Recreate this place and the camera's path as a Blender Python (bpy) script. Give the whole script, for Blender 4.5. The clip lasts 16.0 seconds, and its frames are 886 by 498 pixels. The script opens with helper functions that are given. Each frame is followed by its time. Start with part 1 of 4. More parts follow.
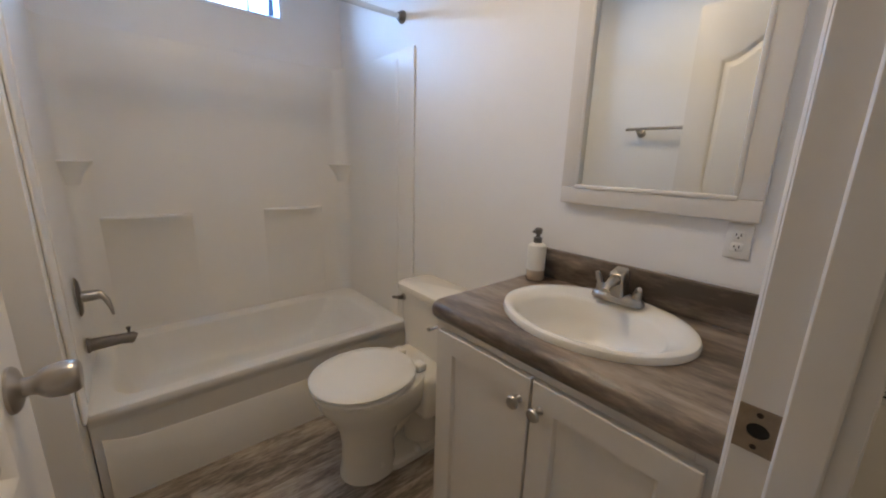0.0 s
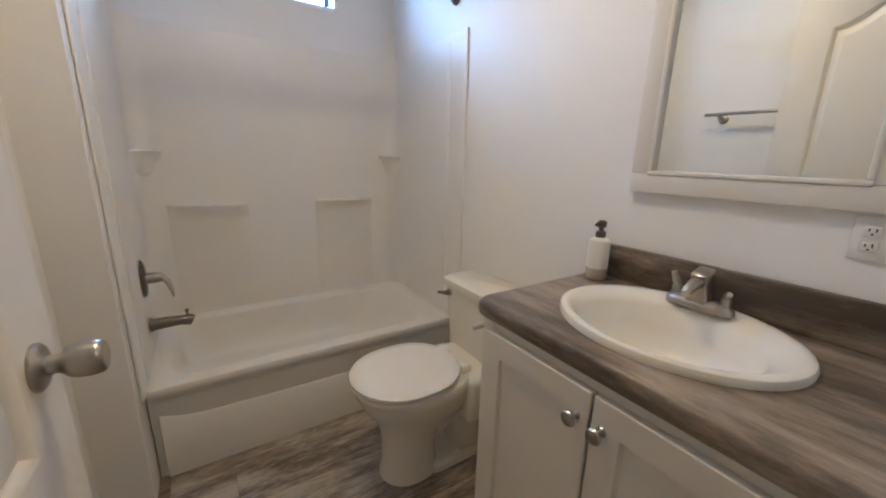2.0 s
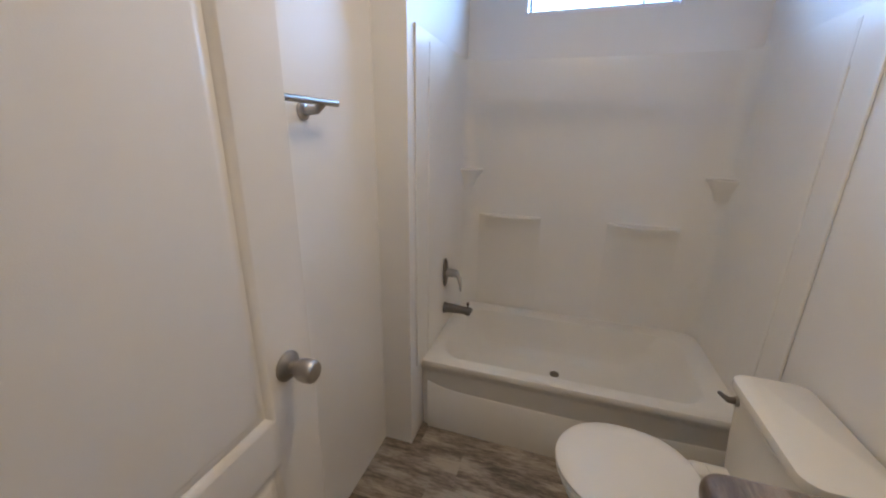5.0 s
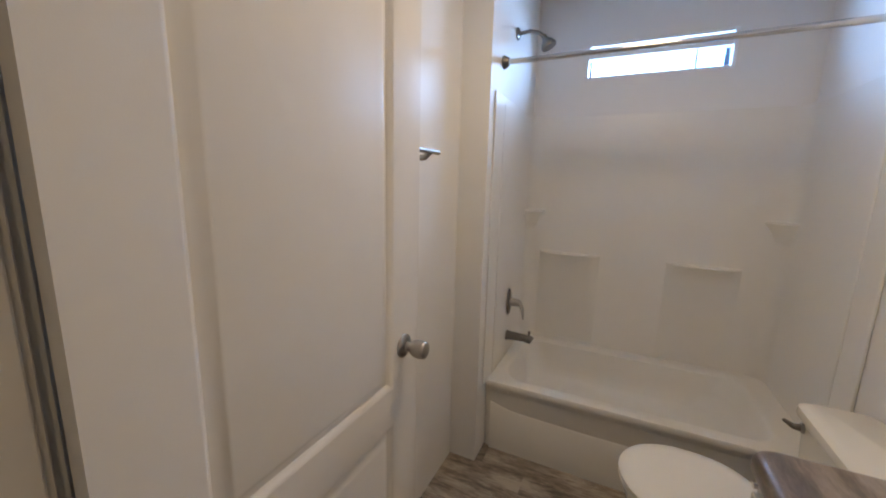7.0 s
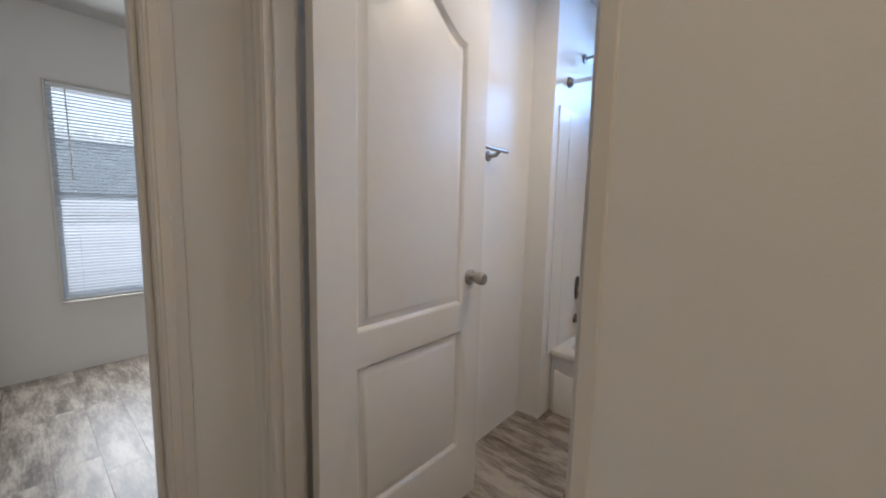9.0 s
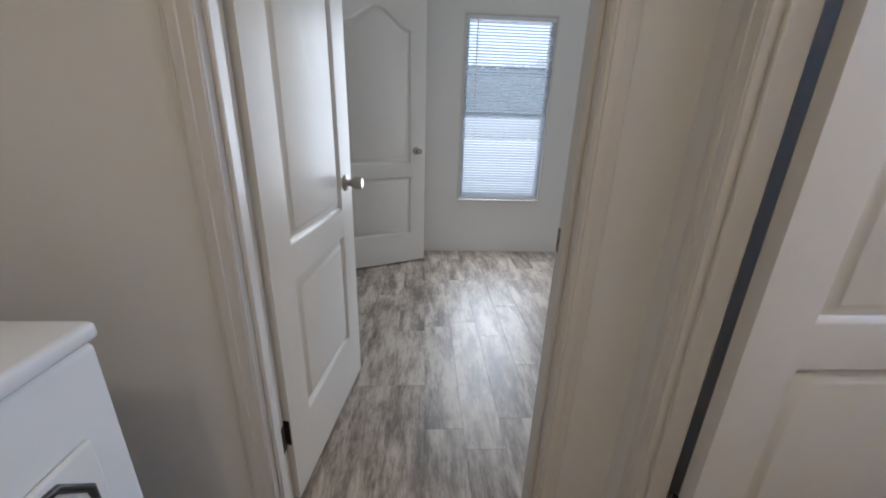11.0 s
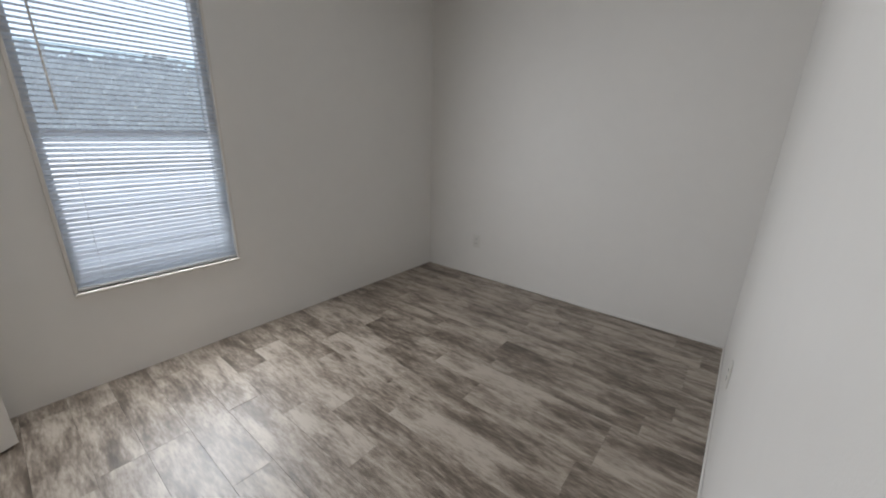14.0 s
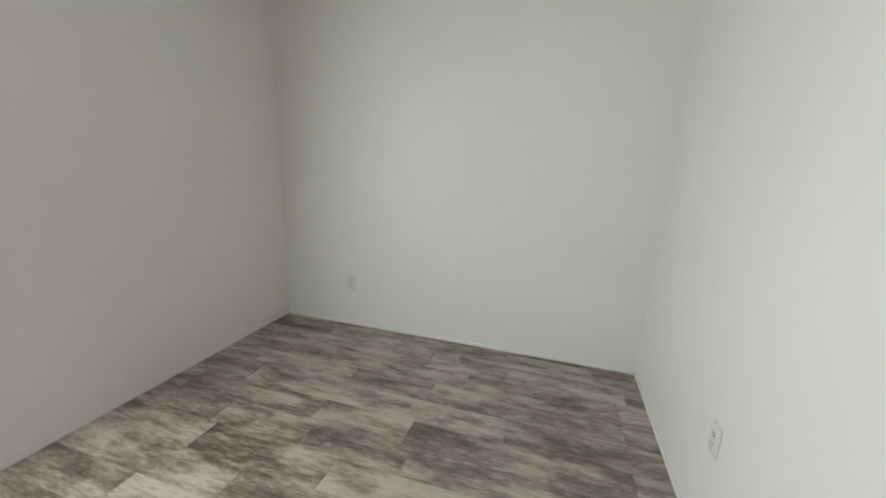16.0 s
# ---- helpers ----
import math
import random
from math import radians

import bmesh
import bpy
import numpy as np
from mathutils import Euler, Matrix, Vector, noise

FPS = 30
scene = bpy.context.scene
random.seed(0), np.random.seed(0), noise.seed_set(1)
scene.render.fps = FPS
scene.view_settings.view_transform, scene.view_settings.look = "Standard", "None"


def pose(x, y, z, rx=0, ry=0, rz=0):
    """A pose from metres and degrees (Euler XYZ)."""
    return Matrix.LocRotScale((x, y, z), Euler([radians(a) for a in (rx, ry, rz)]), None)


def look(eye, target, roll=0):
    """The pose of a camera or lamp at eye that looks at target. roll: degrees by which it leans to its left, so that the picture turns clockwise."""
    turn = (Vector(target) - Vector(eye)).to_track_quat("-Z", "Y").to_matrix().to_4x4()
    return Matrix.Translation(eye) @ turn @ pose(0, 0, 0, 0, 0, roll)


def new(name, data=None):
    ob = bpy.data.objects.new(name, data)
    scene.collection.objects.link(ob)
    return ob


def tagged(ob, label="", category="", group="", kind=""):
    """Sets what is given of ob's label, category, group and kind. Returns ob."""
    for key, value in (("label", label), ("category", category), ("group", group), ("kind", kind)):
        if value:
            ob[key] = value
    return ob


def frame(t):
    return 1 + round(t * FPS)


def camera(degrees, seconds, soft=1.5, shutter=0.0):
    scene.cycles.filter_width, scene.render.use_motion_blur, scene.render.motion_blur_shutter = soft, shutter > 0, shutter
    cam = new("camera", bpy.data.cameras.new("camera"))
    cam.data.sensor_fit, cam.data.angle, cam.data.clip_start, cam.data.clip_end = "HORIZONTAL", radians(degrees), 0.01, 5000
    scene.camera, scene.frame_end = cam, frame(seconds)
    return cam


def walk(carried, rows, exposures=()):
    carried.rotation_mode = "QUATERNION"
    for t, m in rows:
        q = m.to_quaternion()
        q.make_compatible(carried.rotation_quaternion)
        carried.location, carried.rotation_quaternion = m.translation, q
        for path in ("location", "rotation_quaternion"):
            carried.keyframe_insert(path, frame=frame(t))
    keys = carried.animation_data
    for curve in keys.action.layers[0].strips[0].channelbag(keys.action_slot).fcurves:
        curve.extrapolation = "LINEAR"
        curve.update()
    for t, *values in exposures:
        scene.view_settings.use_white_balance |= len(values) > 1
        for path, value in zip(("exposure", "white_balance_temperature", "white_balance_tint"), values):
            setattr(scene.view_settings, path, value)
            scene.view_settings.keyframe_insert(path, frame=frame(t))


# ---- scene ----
cam = camera(100.0, 16.0, soft=2.0)
PATH = [
    (0, (0.198, 0.015, 1.217), (1.464, 1.492, 0.755), 1.6),
    (0.5, (0.194, 0.053, 1.2), (1.421, 1.563, 0.735), 1.6),
    (1, (0.207, 0.071, 1.191), (1.367, 1.63, 0.721), 1.6),
    (1.5, (0.225, 0.082, 1.182), (1.34, 1.672, 0.706), 1.6),
    (2, (0.252, 0.076, 1.18), (1.304, 1.708, 0.699), 1.4),
    (2.5, (0.284, 0.081, 1.184), (1.245, 1.759, 0.675), 1.4),
    (3, (0.331, 0.139, 1.217), (1.238, 1.823, 0.634), 1.5),
    (3.5, (0.359, 0.197, 1.254), (1.01, 1.992, 0.659), 1.6),
    (4, (0.445, 0.188, 1.305), (0.629, 2.089, 0.712), 1.3),
    (4.5, (0.515, 0.186, 1.343), (0.222, 2.076, 0.758), 1.3),
    (4.7, (0.539, 0.187, 1.359), (0.099, 2.044, 0.762), 1.3),
    (6.8, (0.526, -0.043, 1.36), (-0.306, 1.721, 0.919), 1.2),
    (7, (0.526, -0.081, 1.332), (-0.318, 1.698, 0.977), 1.4),
    (7.5, (0.597, -0.225, 1.306), (-0.707, 1.265, 1.028), 1.1),
    (8, (0.688, -0.313, 1.251), (-0.659, 1.15, 1.037), 1.2),
    (8.5, (0.812, -0.348, 1.208), (-0.483, 1.161, 0.989), 1.2),
    (9, (0.875, -0.412, 1.169), (-0.428, 1.089, 0.947), 1.3),
    (9.4, (0.918, -0.488, 1.154), (-0.792, 0.502, 0.849), 1.2),
    (9.6, (0.935, -0.504, 1.146), (-0.9, 0.197, 0.772), 1.0),
    (9.7, (0.937, -0.519, 1.14), (-0.929, 0.08, 0.744), 1.1),
    (11.8, (0.236, -0.568, 1.182), (-1.641, -0.504, 0.495), 1.3),
    (12, (0.135, -0.576, 1.188), (-1.744, -0.512, 0.506), 1.2),
    (12.5, (-0.063, -0.565, 1.208), (-1.932, -0.357, 0.527), 1.2),
    (13, (-0.232, -0.513, 1.224), (-2.069, -0.043, 0.588), 1.2),
    (13.5, (-0.304, -0.404, 1.216), (-1.926, 0.597, 0.611), 0.6),
    (14, (-0.327, -0.403, 1.231), (-1.523, 1.084, 0.631), 1.2),
    (14.5, (-0.414, -0.407, 1.214), (-1.334, 1.267, 0.623), 2.2),
    (15, (-0.478, -0.274, 1.211), (-1.164, 1.517, 0.644), 2.1),
    (15.5, (-0.567, -0.096, 1.199), (-1.114, 1.753, 0.666), 1.9),
    (16, (-0.763, 0.061, 1.168), (-1.321, 1.924, 0.702), 2.1),
]
EXPOSURES = [(0.0, -0.17, 7050, 10), (1.5, -0.06, 7000, 9), (2.5, 0.09, 6950, 9), (3.5, 0.08, 6850, 9), (4.7, -0.12, 6800, 10), (6.8, -0.20, 7200, 11), (8.0, -0.12, 7050, 10), (8.5, 0.02, 6450, 9), (9.0, 0.10, 6200, 9), (9.7, 0.17, 6000, 9), (11.8, 0.18, 5900, 9), (13.0, 0.18, 6150, 9), (13.5, 0.22, 6150, 9), (14.2, 0.06, 6650, 10), (15.3, 0.14, 7000, 11), (15.4, 0.38, 6600, 4), (16.0, 0.62, 6500, 4)]
walk(cam, [(t, look(eye, target, roll)) for t, eye, target, roll in PATH], EXPOSURES)

# ---- plan, in metres ----
XM = 1.275                        # wall behind vanity and toilet
YN = 2.24                         # outer wall with the bathroom window
BF, HF = 0.077, -0.018            # bathroom and hall face of the wall between them
BX, RX = -0.13, -0.228            # bathroom/hall and bedroom face of the wall between them
WX = -2.61                        # bedroom wall with the tall window
CY = -1.22                        # bedroom wall with the closet
CEIL = 2.36
DOOR_H = 1.985
YT = 1.55                         # front of the tub
TUB_Z = 0.375

# ---- world and lights ----
world = bpy.data.worlds.new("world")
scene.world = world
world.use_nodes = True
wn = world.node_tree.nodes
sky = wn.new("ShaderNodeTexSky")
sky.sky_type, sky.sun_disc = "NISHITA", False
sky.sun_elevation, sky.sun_rotation = radians(48), radians(140)
sky.air_density, sky.dust_density = 1.0, 1.5
wn["Background"].inputs[1].default_value = 0.14
world.node_tree.links.new(sky.outputs[0], wn["Background"].inputs[0])


def lamp(name, kind, m, energy, colour=(1, 1, 1), **sizes):
    data = bpy.data.lights.new(name, kind)
    data.energy, data.color = energy, colour
    for key, value in sizes.items():
        if key == "size":
            data.size = value
        elif key == "size_y":
            data.shape, data.size_y = "RECTANGLE", value
        elif key == "disk":
            data.shape, data.size = "DISK", value
        elif key == "angle":
            data.angle = value
        elif key == "radius":
            data.shadow_soft_size = value
    ob = new(name, data)
    ob.matrix_world = m
    return ob


SUN_FROM = Vector((math.sin(radians(140)) * math.cos(radians(48)), math.cos(radians(140)) * math.cos(radians(48)), math.sin(radians(48))))
lamp("sun", "SUN", look(SUN_FROM * 20, (0, 0, 0)), 3.0, (1.0, 0.95, 0.88), angle=radians(0.5))
# skylight that comes in through the two windows
for k in range(4):
    lamp("sky_bedroom_window", "AREA", look((WX + 0.045, 0.115, 0.66 + 0.355 * k), (WX + 1.045, 0.115, 0.66 + 0.355 * k - 0.20)), 5.5, (0.93, 0.96, 1.0), size=0.70, size_y=0.34)
lamp("sky_lower_sash", "AREA", look((WX - 0.19, 0.115, 0.83), (0, 0.115, 0.76)), 2.5, (0.86, 0.92, 1.0), size=0.72, size_y=0.66)
lamp("sky_upper_sash", "AREA", look((WX - 0.19, 0.115, 1.74), (0, 0.115, 1.70)), 0.85, (0.84, 0.91, 1.0), size=0.72, size_y=0.34)
lamp("sky_mid_sash", "AREA", look((WX - 0.20, 0.115, 1.365), (0, 0.115, 1.33)), 0.5, (0.74, 0.86, 1.0), size=0.72, size_y=0.40)
lamp("sky_bathroom_window", "AREA", look((0.61, YN + 0.17, 1.985), (0.61, 1.0, 1.7)), 27, (0.27, 0.52, 1.0), size=0.64, size_y=0.17)
WARM = (1.0, 0.79, 0.53)


# ---- materials ----
def mat(name, colour, rough=0.5, metal=0.0, vary=0.06, scale=6.0, bump=0.0, bump_scale=200.0, spec=0.5, coat=0.0):
    m = bpy.data.materials.new(name)
    m.use_nodes = True
    nt = m.node_tree
    b = nt.nodes["Principled BSDF"]
    b.inputs["Metallic"].default_value = metal
    b.inputs["Specular IOR Level"].default_value = spec
    b.inputs["Coat Weight"].default_value = coat
    tc = nt.nodes.new("ShaderNodeTexCoord")
    n1 = nt.nodes.new("ShaderNodeTexNoise")
    n1.inputs["Scale"].default_value, n1.inputs["Detail"].default_value = scale, 6
    n2 = nt.nodes.new("ShaderNodeTexNoise")
    n2.inputs["Scale"].default_value, n2.inputs["Detail"].default_value = scale * 9, 4
    nt.links.new(tc.outputs["Object"], n1.inputs["Vector"])
    nt.links.new(tc.outputs["Object"], n2.inputs["Vector"])
    add = nt.nodes.new("ShaderNodeMath")
    add.operation = "MULTIPLY_ADD"
    add.inputs[1].default_value = 0.35
    nt.links.new(n2.outputs[0], add.inputs[0])
    nt.links.new(n1.outputs[0], add.inputs[2])
    ramp = nt.nodes.new("ShaderNodeMapRange")
    ramp.inputs["From Min"].default_value, ramp.inputs["From Max"].default_value = 0.4, 0.95
    ramp.inputs["To Min"].default_value, ramp.inputs["To Max"].default_value = 1 - vary, 1 + vary
    nt.links.new(add.outputs[0], ramp.inputs["Value"])
    mul = nt.nodes.new("ShaderNodeMix")
    mul.data_type, mul.blend_type = "RGBA", "MULTIPLY"
    mul.inputs["Factor"].default_value = 1.0
    mul.inputs["A"].default_value = (*colour, 1)
    nt.links.new(ramp.outputs[0], mul.inputs["B"])
    nt.links.new(mul.outputs["Result"], b.inputs["Base Color"])
    rr = nt.nodes.new("ShaderNodeMapRange")
    rr.inputs["To Min"].default_value, rr.inputs["To Max"].default_value = max(rough - 0.06, 0.02), min(rough + 0.06, 1)
    nt.links.new(n1.outputs[0], rr.inputs["Value"])
    nt.links.new(rr.outputs[0], b.inputs["Roughness"])
    if bump:
        n3 = nt.nodes.new("ShaderNodeTexNoise")
        n3.inputs["Scale"].default_value, n3.inputs["Detail"].default_value = bump_scale, 3
        nt.links.new(tc.outputs["Object"], n3.inputs["Vector"])
        bp = nt.nodes.new("ShaderNodeBump")
        bp.inputs["Strength"].default_value, bp.inputs["Distance"].default_value = bump, 0.002
        nt.links.new(n3.outputs[0], bp.inputs["Height"])
        nt.links.new(bp.outputs[0], b.inputs["Normal"])
    return m


def wood(name, stops, along, stretch, scale, rough, by_object=True, joints=0.0):
    """Weathered wood print: streaks along one axis; each piece shifted by its own random number."""
    m = bpy.data.materials.new(name)
    m.use_nodes = True
    nt = m.node_tree
    b = nt.nodes["Principled BSDF"]
    tc = nt.nodes.new("ShaderNodeTexCoord")
    info = nt.nodes.new("ShaderNodeObjectInfo")
    shift = nt.nodes.new("ShaderNodeVectorMath")
    shift.operation = "MULTIPLY_ADD"
    comb = nt.nodes.new("ShaderNodeCombineXYZ")
    for k in range(3):
        nt.links.new(info.outputs["Random"], comb.inputs[k])
    shift.inputs[1].default_value = (37, 53, 11) if by_object else (0, 0, 0)
    nt.links.new(comb.outputs[0], shift.inputs[0])
    nt.links.new(tc.outputs["Object"], shift.inputs[2])
    mp = nt.nodes.new("ShaderNodeMapping")
    mp.inputs["Scale"].default_value = [stretch if k == along else 1 for k in range(3)]
    nt.links.new(shift.outputs[0], mp.inputs[0])
    big = nt.nodes.new("ShaderNodeTexNoise")
    big.inputs["Scale"].default_value, big.inputs["Detail"].default_value = scale, 5
    big.inputs["Distortion"].default_value = 0.6
    fine = nt.nodes.new("ShaderNodeTexNoise")
    fine.inputs["Scale"].default_value, fine.inputs["Detail"].default_value = scale * 6, 8
    fine.inputs["Roughness"].default_value = 0.7
    patch = nt.nodes.new("ShaderNodeTexNoise")
    patch.inputs["Scale"].default_value, patch.inputs["Detail"].default_value = scale * 0.6, 7
    patch.inputs["Roughness"].default_value = 0.62
    for n in (big, fine):
        nt.links.new(mp.outputs[0], n.inputs["Vector"])
    half = nt.nodes.new("ShaderNodeMapping")
    half.inputs["Scale"].default_value = [0.42 if k == along else 1 for k in range(3)]
    nt.links.new(shift.outputs[0], half.inputs[0])
    nt.links.new(half.outputs[0], patch.inputs["Vector"])
    a = nt.nodes.new("ShaderNodeMath")
    a.operation = "MULTIPLY_ADD"
    a.inputs[1].default_value = 1.0 if by_object else 0.7
    nt.links.new(fine.outputs[0], a.inputs[0])
    nt.links.new(big.outputs[0], a.inputs[2])
    c = nt.nodes.new("ShaderNodeMath")
    c.operation = "MULTIPLY_ADD"
    c.inputs[1].default_value = 0.9 if by_object else 0.45
    nt.links.new(patch.outputs[0], c.inputs[0])
    nt.links.new(a.outputs[0], c.inputs[2])
    d = nt.nodes.new("ShaderNodeMath")
    d.operation = "MULTIPLY_ADD"
    d.inputs[1].default_value = 0.20 if by_object else 0.1
    nt.links.new(info.outputs["Random"], d.inputs[0])
    nt.links.new(c.outputs[0], d.inputs[2])
    mr = nt.nodes.new("ShaderNodeMapRange")
    mr.inputs["From Min"].default_value, mr.inputs["From Max"].default_value = (1.19, 1.82) if by_object else (0.88, 1.50)
    nt.links.new(d.outputs[0], mr.inputs["Value"])
    ramp = nt.nodes.new("ShaderNodeValToRGB")
    els = ramp.color_ramp.elements
    while len(els) < len(stops):
        els.new(0.5)
    for e, (p, col) in zip(els, stops):
        e.position, e.color = p, (*col, 1)
    nt.links.new(mr.outputs[0], ramp.inputs[0])
    nt.links.new(ramp.outputs[0], b.inputs["Base Color"])
    r2 = nt.nodes.new("ShaderNodeMapRange")
    r2.inputs["To Min"].default_value, r2.inputs["To Max"].default_value = rough - 0.08, rough + 0.1
    nt.links.new(fine.outputs[0], r2.inputs["Value"])
    nt.links.new(r2.outputs[0], b.inputs["Roughness"])
    bp = nt.nodes.new("ShaderNodeBump")
    bp.inputs["Strength"].default_value, bp.inputs["Distance"].default_value = 0.25, 0.001
    nt.links.new(fine.outputs[0], bp.inputs["Height"])
    nt.links.new(bp.outputs[0], b.inputs["Normal"])
    return m


M_WALL = mat("wall_paint", (0.82, 0.80, 0.77), 0.46, vary=0.025, scale=1.4, bump=0.10, bump_scale=260)
M_CEIL = mat("ceiling_paint", (0.72, 0.71, 0.69), 0.85, vary=0.03, bump=0.35, bump_scale=120)
M_TRIM = mat("trim_paint", (0.74, 0.70, 0.65), 0.38, vary=0.03, scale=3)
M_DOOR = mat("door_paint", (0.75, 0.72, 0.68), 0.38, vary=0.025, scale=3, bump=0.05, bump_scale=420, spec=0.34)
M_TUB = mat("tub_fibreglass", (0.78, 0.755, 0.71), 0.38, vary=0.02, scale=3)
M_PORC = mat("porcelain", (0.83, 0.79, 0.71), 0.25, vary=0.015, scale=4)
M_SEAT = mat("seat_plastic", (0.84, 0.81, 0.75), 0.2, vary=0.015, scale=4)
M_NICKEL = mat("brushed_nickel", (0.44, 0.41, 0.375), 0.32, metal=1.0, vary=0.08, scale=20)
M_DARKNICKEL = mat("dark_nickel", (0.20, 0.18, 0.16), 0.34, metal=1.0, vary=0.1, scale=20)
M_CHROME = mat("chrome", (0.7, 0.69, 0.67), 0.12, metal=1.0, vary=0.04, scale=20)
M_BRONZE = mat("dark_bronze", (0.06, 0.045, 0.035), 0.45, metal=0.8, vary=0.2, scale=40)
M_BRASS = mat("worn_strike_metal", (0.34, 0.27, 0.20), 0.4, metal=0.9, vary=0.15, scale=60)
M_DARK = mat("dark_hole", (0.012, 0.010, 0.008), 0.8, vary=0.1)
M_CAB = mat("cabinet_paint", (0.70, 0.65, 0.58), 0.42, vary=0.03, scale=4)
M_MFRAME = mat("mirror_frame_paint", (0.70, 0.66, 0.60), 0.42, vary=0.03, scale=4)
M_PLASTIC = mat("white_plastic", (0.76, 0.74, 0.70), 0.35, vary=0.02)
M_BLACK = mat("black_plastic", (0.03, 0.03, 0.032), 0.4, vary=0.1)
M_SOAP = mat("soap_bottle_plastic", (0.80, 0.76, 0.68), 0.3, vary=0.03)
M_TANSOAP = mat("tan_soap_band", (0.56, 0.46, 0.35), 0.25, vary=0.06)
M_PUMP = mat("dark_grey_pump_plastic", (0.085, 0.08, 0.075), 0.4, vary=0.1)
M_VINYL = mat("window_vinyl", (0.82, 0.83, 0.84), 0.4, vary=0.02)
M_ENAMEL = mat("white_enamel", (0.78, 0.78, 0.77), 0.25, vary=0.02)
M_SUB = mat("subfloor", (0.10, 0.08, 0.06), 0.8, vary=0.2)
M_GROUND = mat("pale_gravel", (0.42, 0.40, 0.37), 0.9, vary=0.25, scale=0.8)
# foliage colour is paled to blue-grey, so distance haze is painted into it
M_TREES = mat("hazed_foliage", (0.20, 0.25, 0.28), 0.9, vary=0.15, scale=0.6)
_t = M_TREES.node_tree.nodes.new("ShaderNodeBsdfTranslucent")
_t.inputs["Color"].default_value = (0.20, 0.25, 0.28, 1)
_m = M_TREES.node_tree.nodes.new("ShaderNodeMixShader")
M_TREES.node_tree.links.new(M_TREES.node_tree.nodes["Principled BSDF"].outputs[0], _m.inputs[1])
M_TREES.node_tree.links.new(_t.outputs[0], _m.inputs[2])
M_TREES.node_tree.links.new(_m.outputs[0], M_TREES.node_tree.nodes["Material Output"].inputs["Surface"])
M_FLOOR = wood("vinyl_plank", [(0.06, (0.080, 0.060, 0.044)), (0.30, (0.150, 0.117, 0.089)), (0.50, (0.245, 0.200, 0.160)), (0.68, (0.355, 0.300, 0.246)), (0.95, (0.48, 0.42, 0.356))], 0, 0.20, 15, 0.41)
M_FLOOR.node_tree.nodes["Principled BSDF"].inputs["Specular IOR Level"].default_value = 0.9
M_LAM = wood("counter_laminate", [(0.06, (0.066, 0.048, 0.034)), (0.34, (0.165, 0.125, 0.093)), (0.57, (0.29, 0.228, 0.175)), (0.9, (0.43, 0.35, 0.28))], 1, 0.2, 10, 0.32, by_object=False)

M_MIRROR = bpy.data.materials.new("mirror_glass")
M_MIRROR.use_nodes = True
_b = M_MIRROR.node_tree.nodes["Principled BSDF"]
_b.inputs["Base Color"].default_value = (0.86, 0.88, 0.86, 1)
_b.inputs["Metallic"].default_value, _b.inputs["Roughness"].default_value = 1.0, 0.015

M_GLASS = bpy.data.materials.new("window_glass")
M_GLASS.use_nodes = True
_b = M_GLASS.node_tree.nodes["Principled BSDF"]
_b.inputs["Transmission Weight"].default_value, _b.inputs["Roughness"].default_value, _b.inputs["IOR"].default_value = 1.0, 0.0, 1.05

M_HAZE = bpy.data.materials.new("hazy_glass")
M_HAZE.use_nodes = True
_b = M_HAZE.node_tree.nodes["Principled BSDF"]
_b.inputs["Base Color"].default_value = (0.42, 0.58, 0.80, 1)
_b.inputs["Transmission Weight"].default_value, _b.inputs["Roughness"].default_value, _b.inputs["IOR"].default_value = 1.0, 0.12, 1.05

M_SLAT = bpy.data.materials.new("blind_slat_vinyl")
M_SLAT.use_nodes = True
_b = M_SLAT.node_tree.nodes["Principled BSDF"]
_b.inputs["Base Color"].default_value, _b.inputs["Roughness"].default_value = (0.82, 0.84, 0.86, 1), 0.45
_t = M_SLAT.node_tree.nodes.new("ShaderNodeBsdfTranslucent")
_t.inputs["Color"].default_value = (0.8, 0.84, 0.9, 1)
_m = M_SLAT.node_tree.nodes.new("ShaderNodeMixShader")
_m.inputs[0].default_value = 0.45
M_SLAT.node_tree.links.new(_b.outputs[0], _m.inputs[1])
M_SLAT.node_tree.links.new(_t.outputs[0], _m.inputs[2])
M_SLAT.node_tree.links.new(_m.outputs[0], M_SLAT.node_tree.nodes["Material Output"].inputs["Surface"])

M_LAMPGLASS = bpy.data.materials.new("lit_lamp_glass")
M_LAMPGLASS.use_nodes = True
_b = M_LAMPGLASS.node_tree.nodes["Principled BSDF"]
_b.inputs["Base Color"].default_value = (0.9, 0.85, 0.78, 1)
_b.inputs["Emission Color"].default_value, _b.inputs["Emission Strength"].default_value = (1.0, 0.80, 0.58, 1), 1.0


# ---- mesh helpers ----
def link(name, bm, material, smooth=False):
    me = bpy.data.meshes.new(name)
    bmesh.ops.recalc_face_normals(bm, faces=bm.faces[:])
    bm.to_mesh(me)
    bm.free()
    me.materials.append(material)
    if smooth:
        for p in me.polygons:
            p.use_smooth = True
        me.set_sharp_from_angle(angle=radians(40))
    return new(name, me)


def part(name, bm, material, parent, label="", smooth=True):
    ob = link(name, bm, material, smooth)
    ob.parent = parent
    if label:
        tagged(ob, label)
    return ob


def empty(name, at=(0, 0, 0), turn=0.0):
    ob = new(name)
    ob.matrix_world = pose(*at, 0, 0, turn)
    return ob


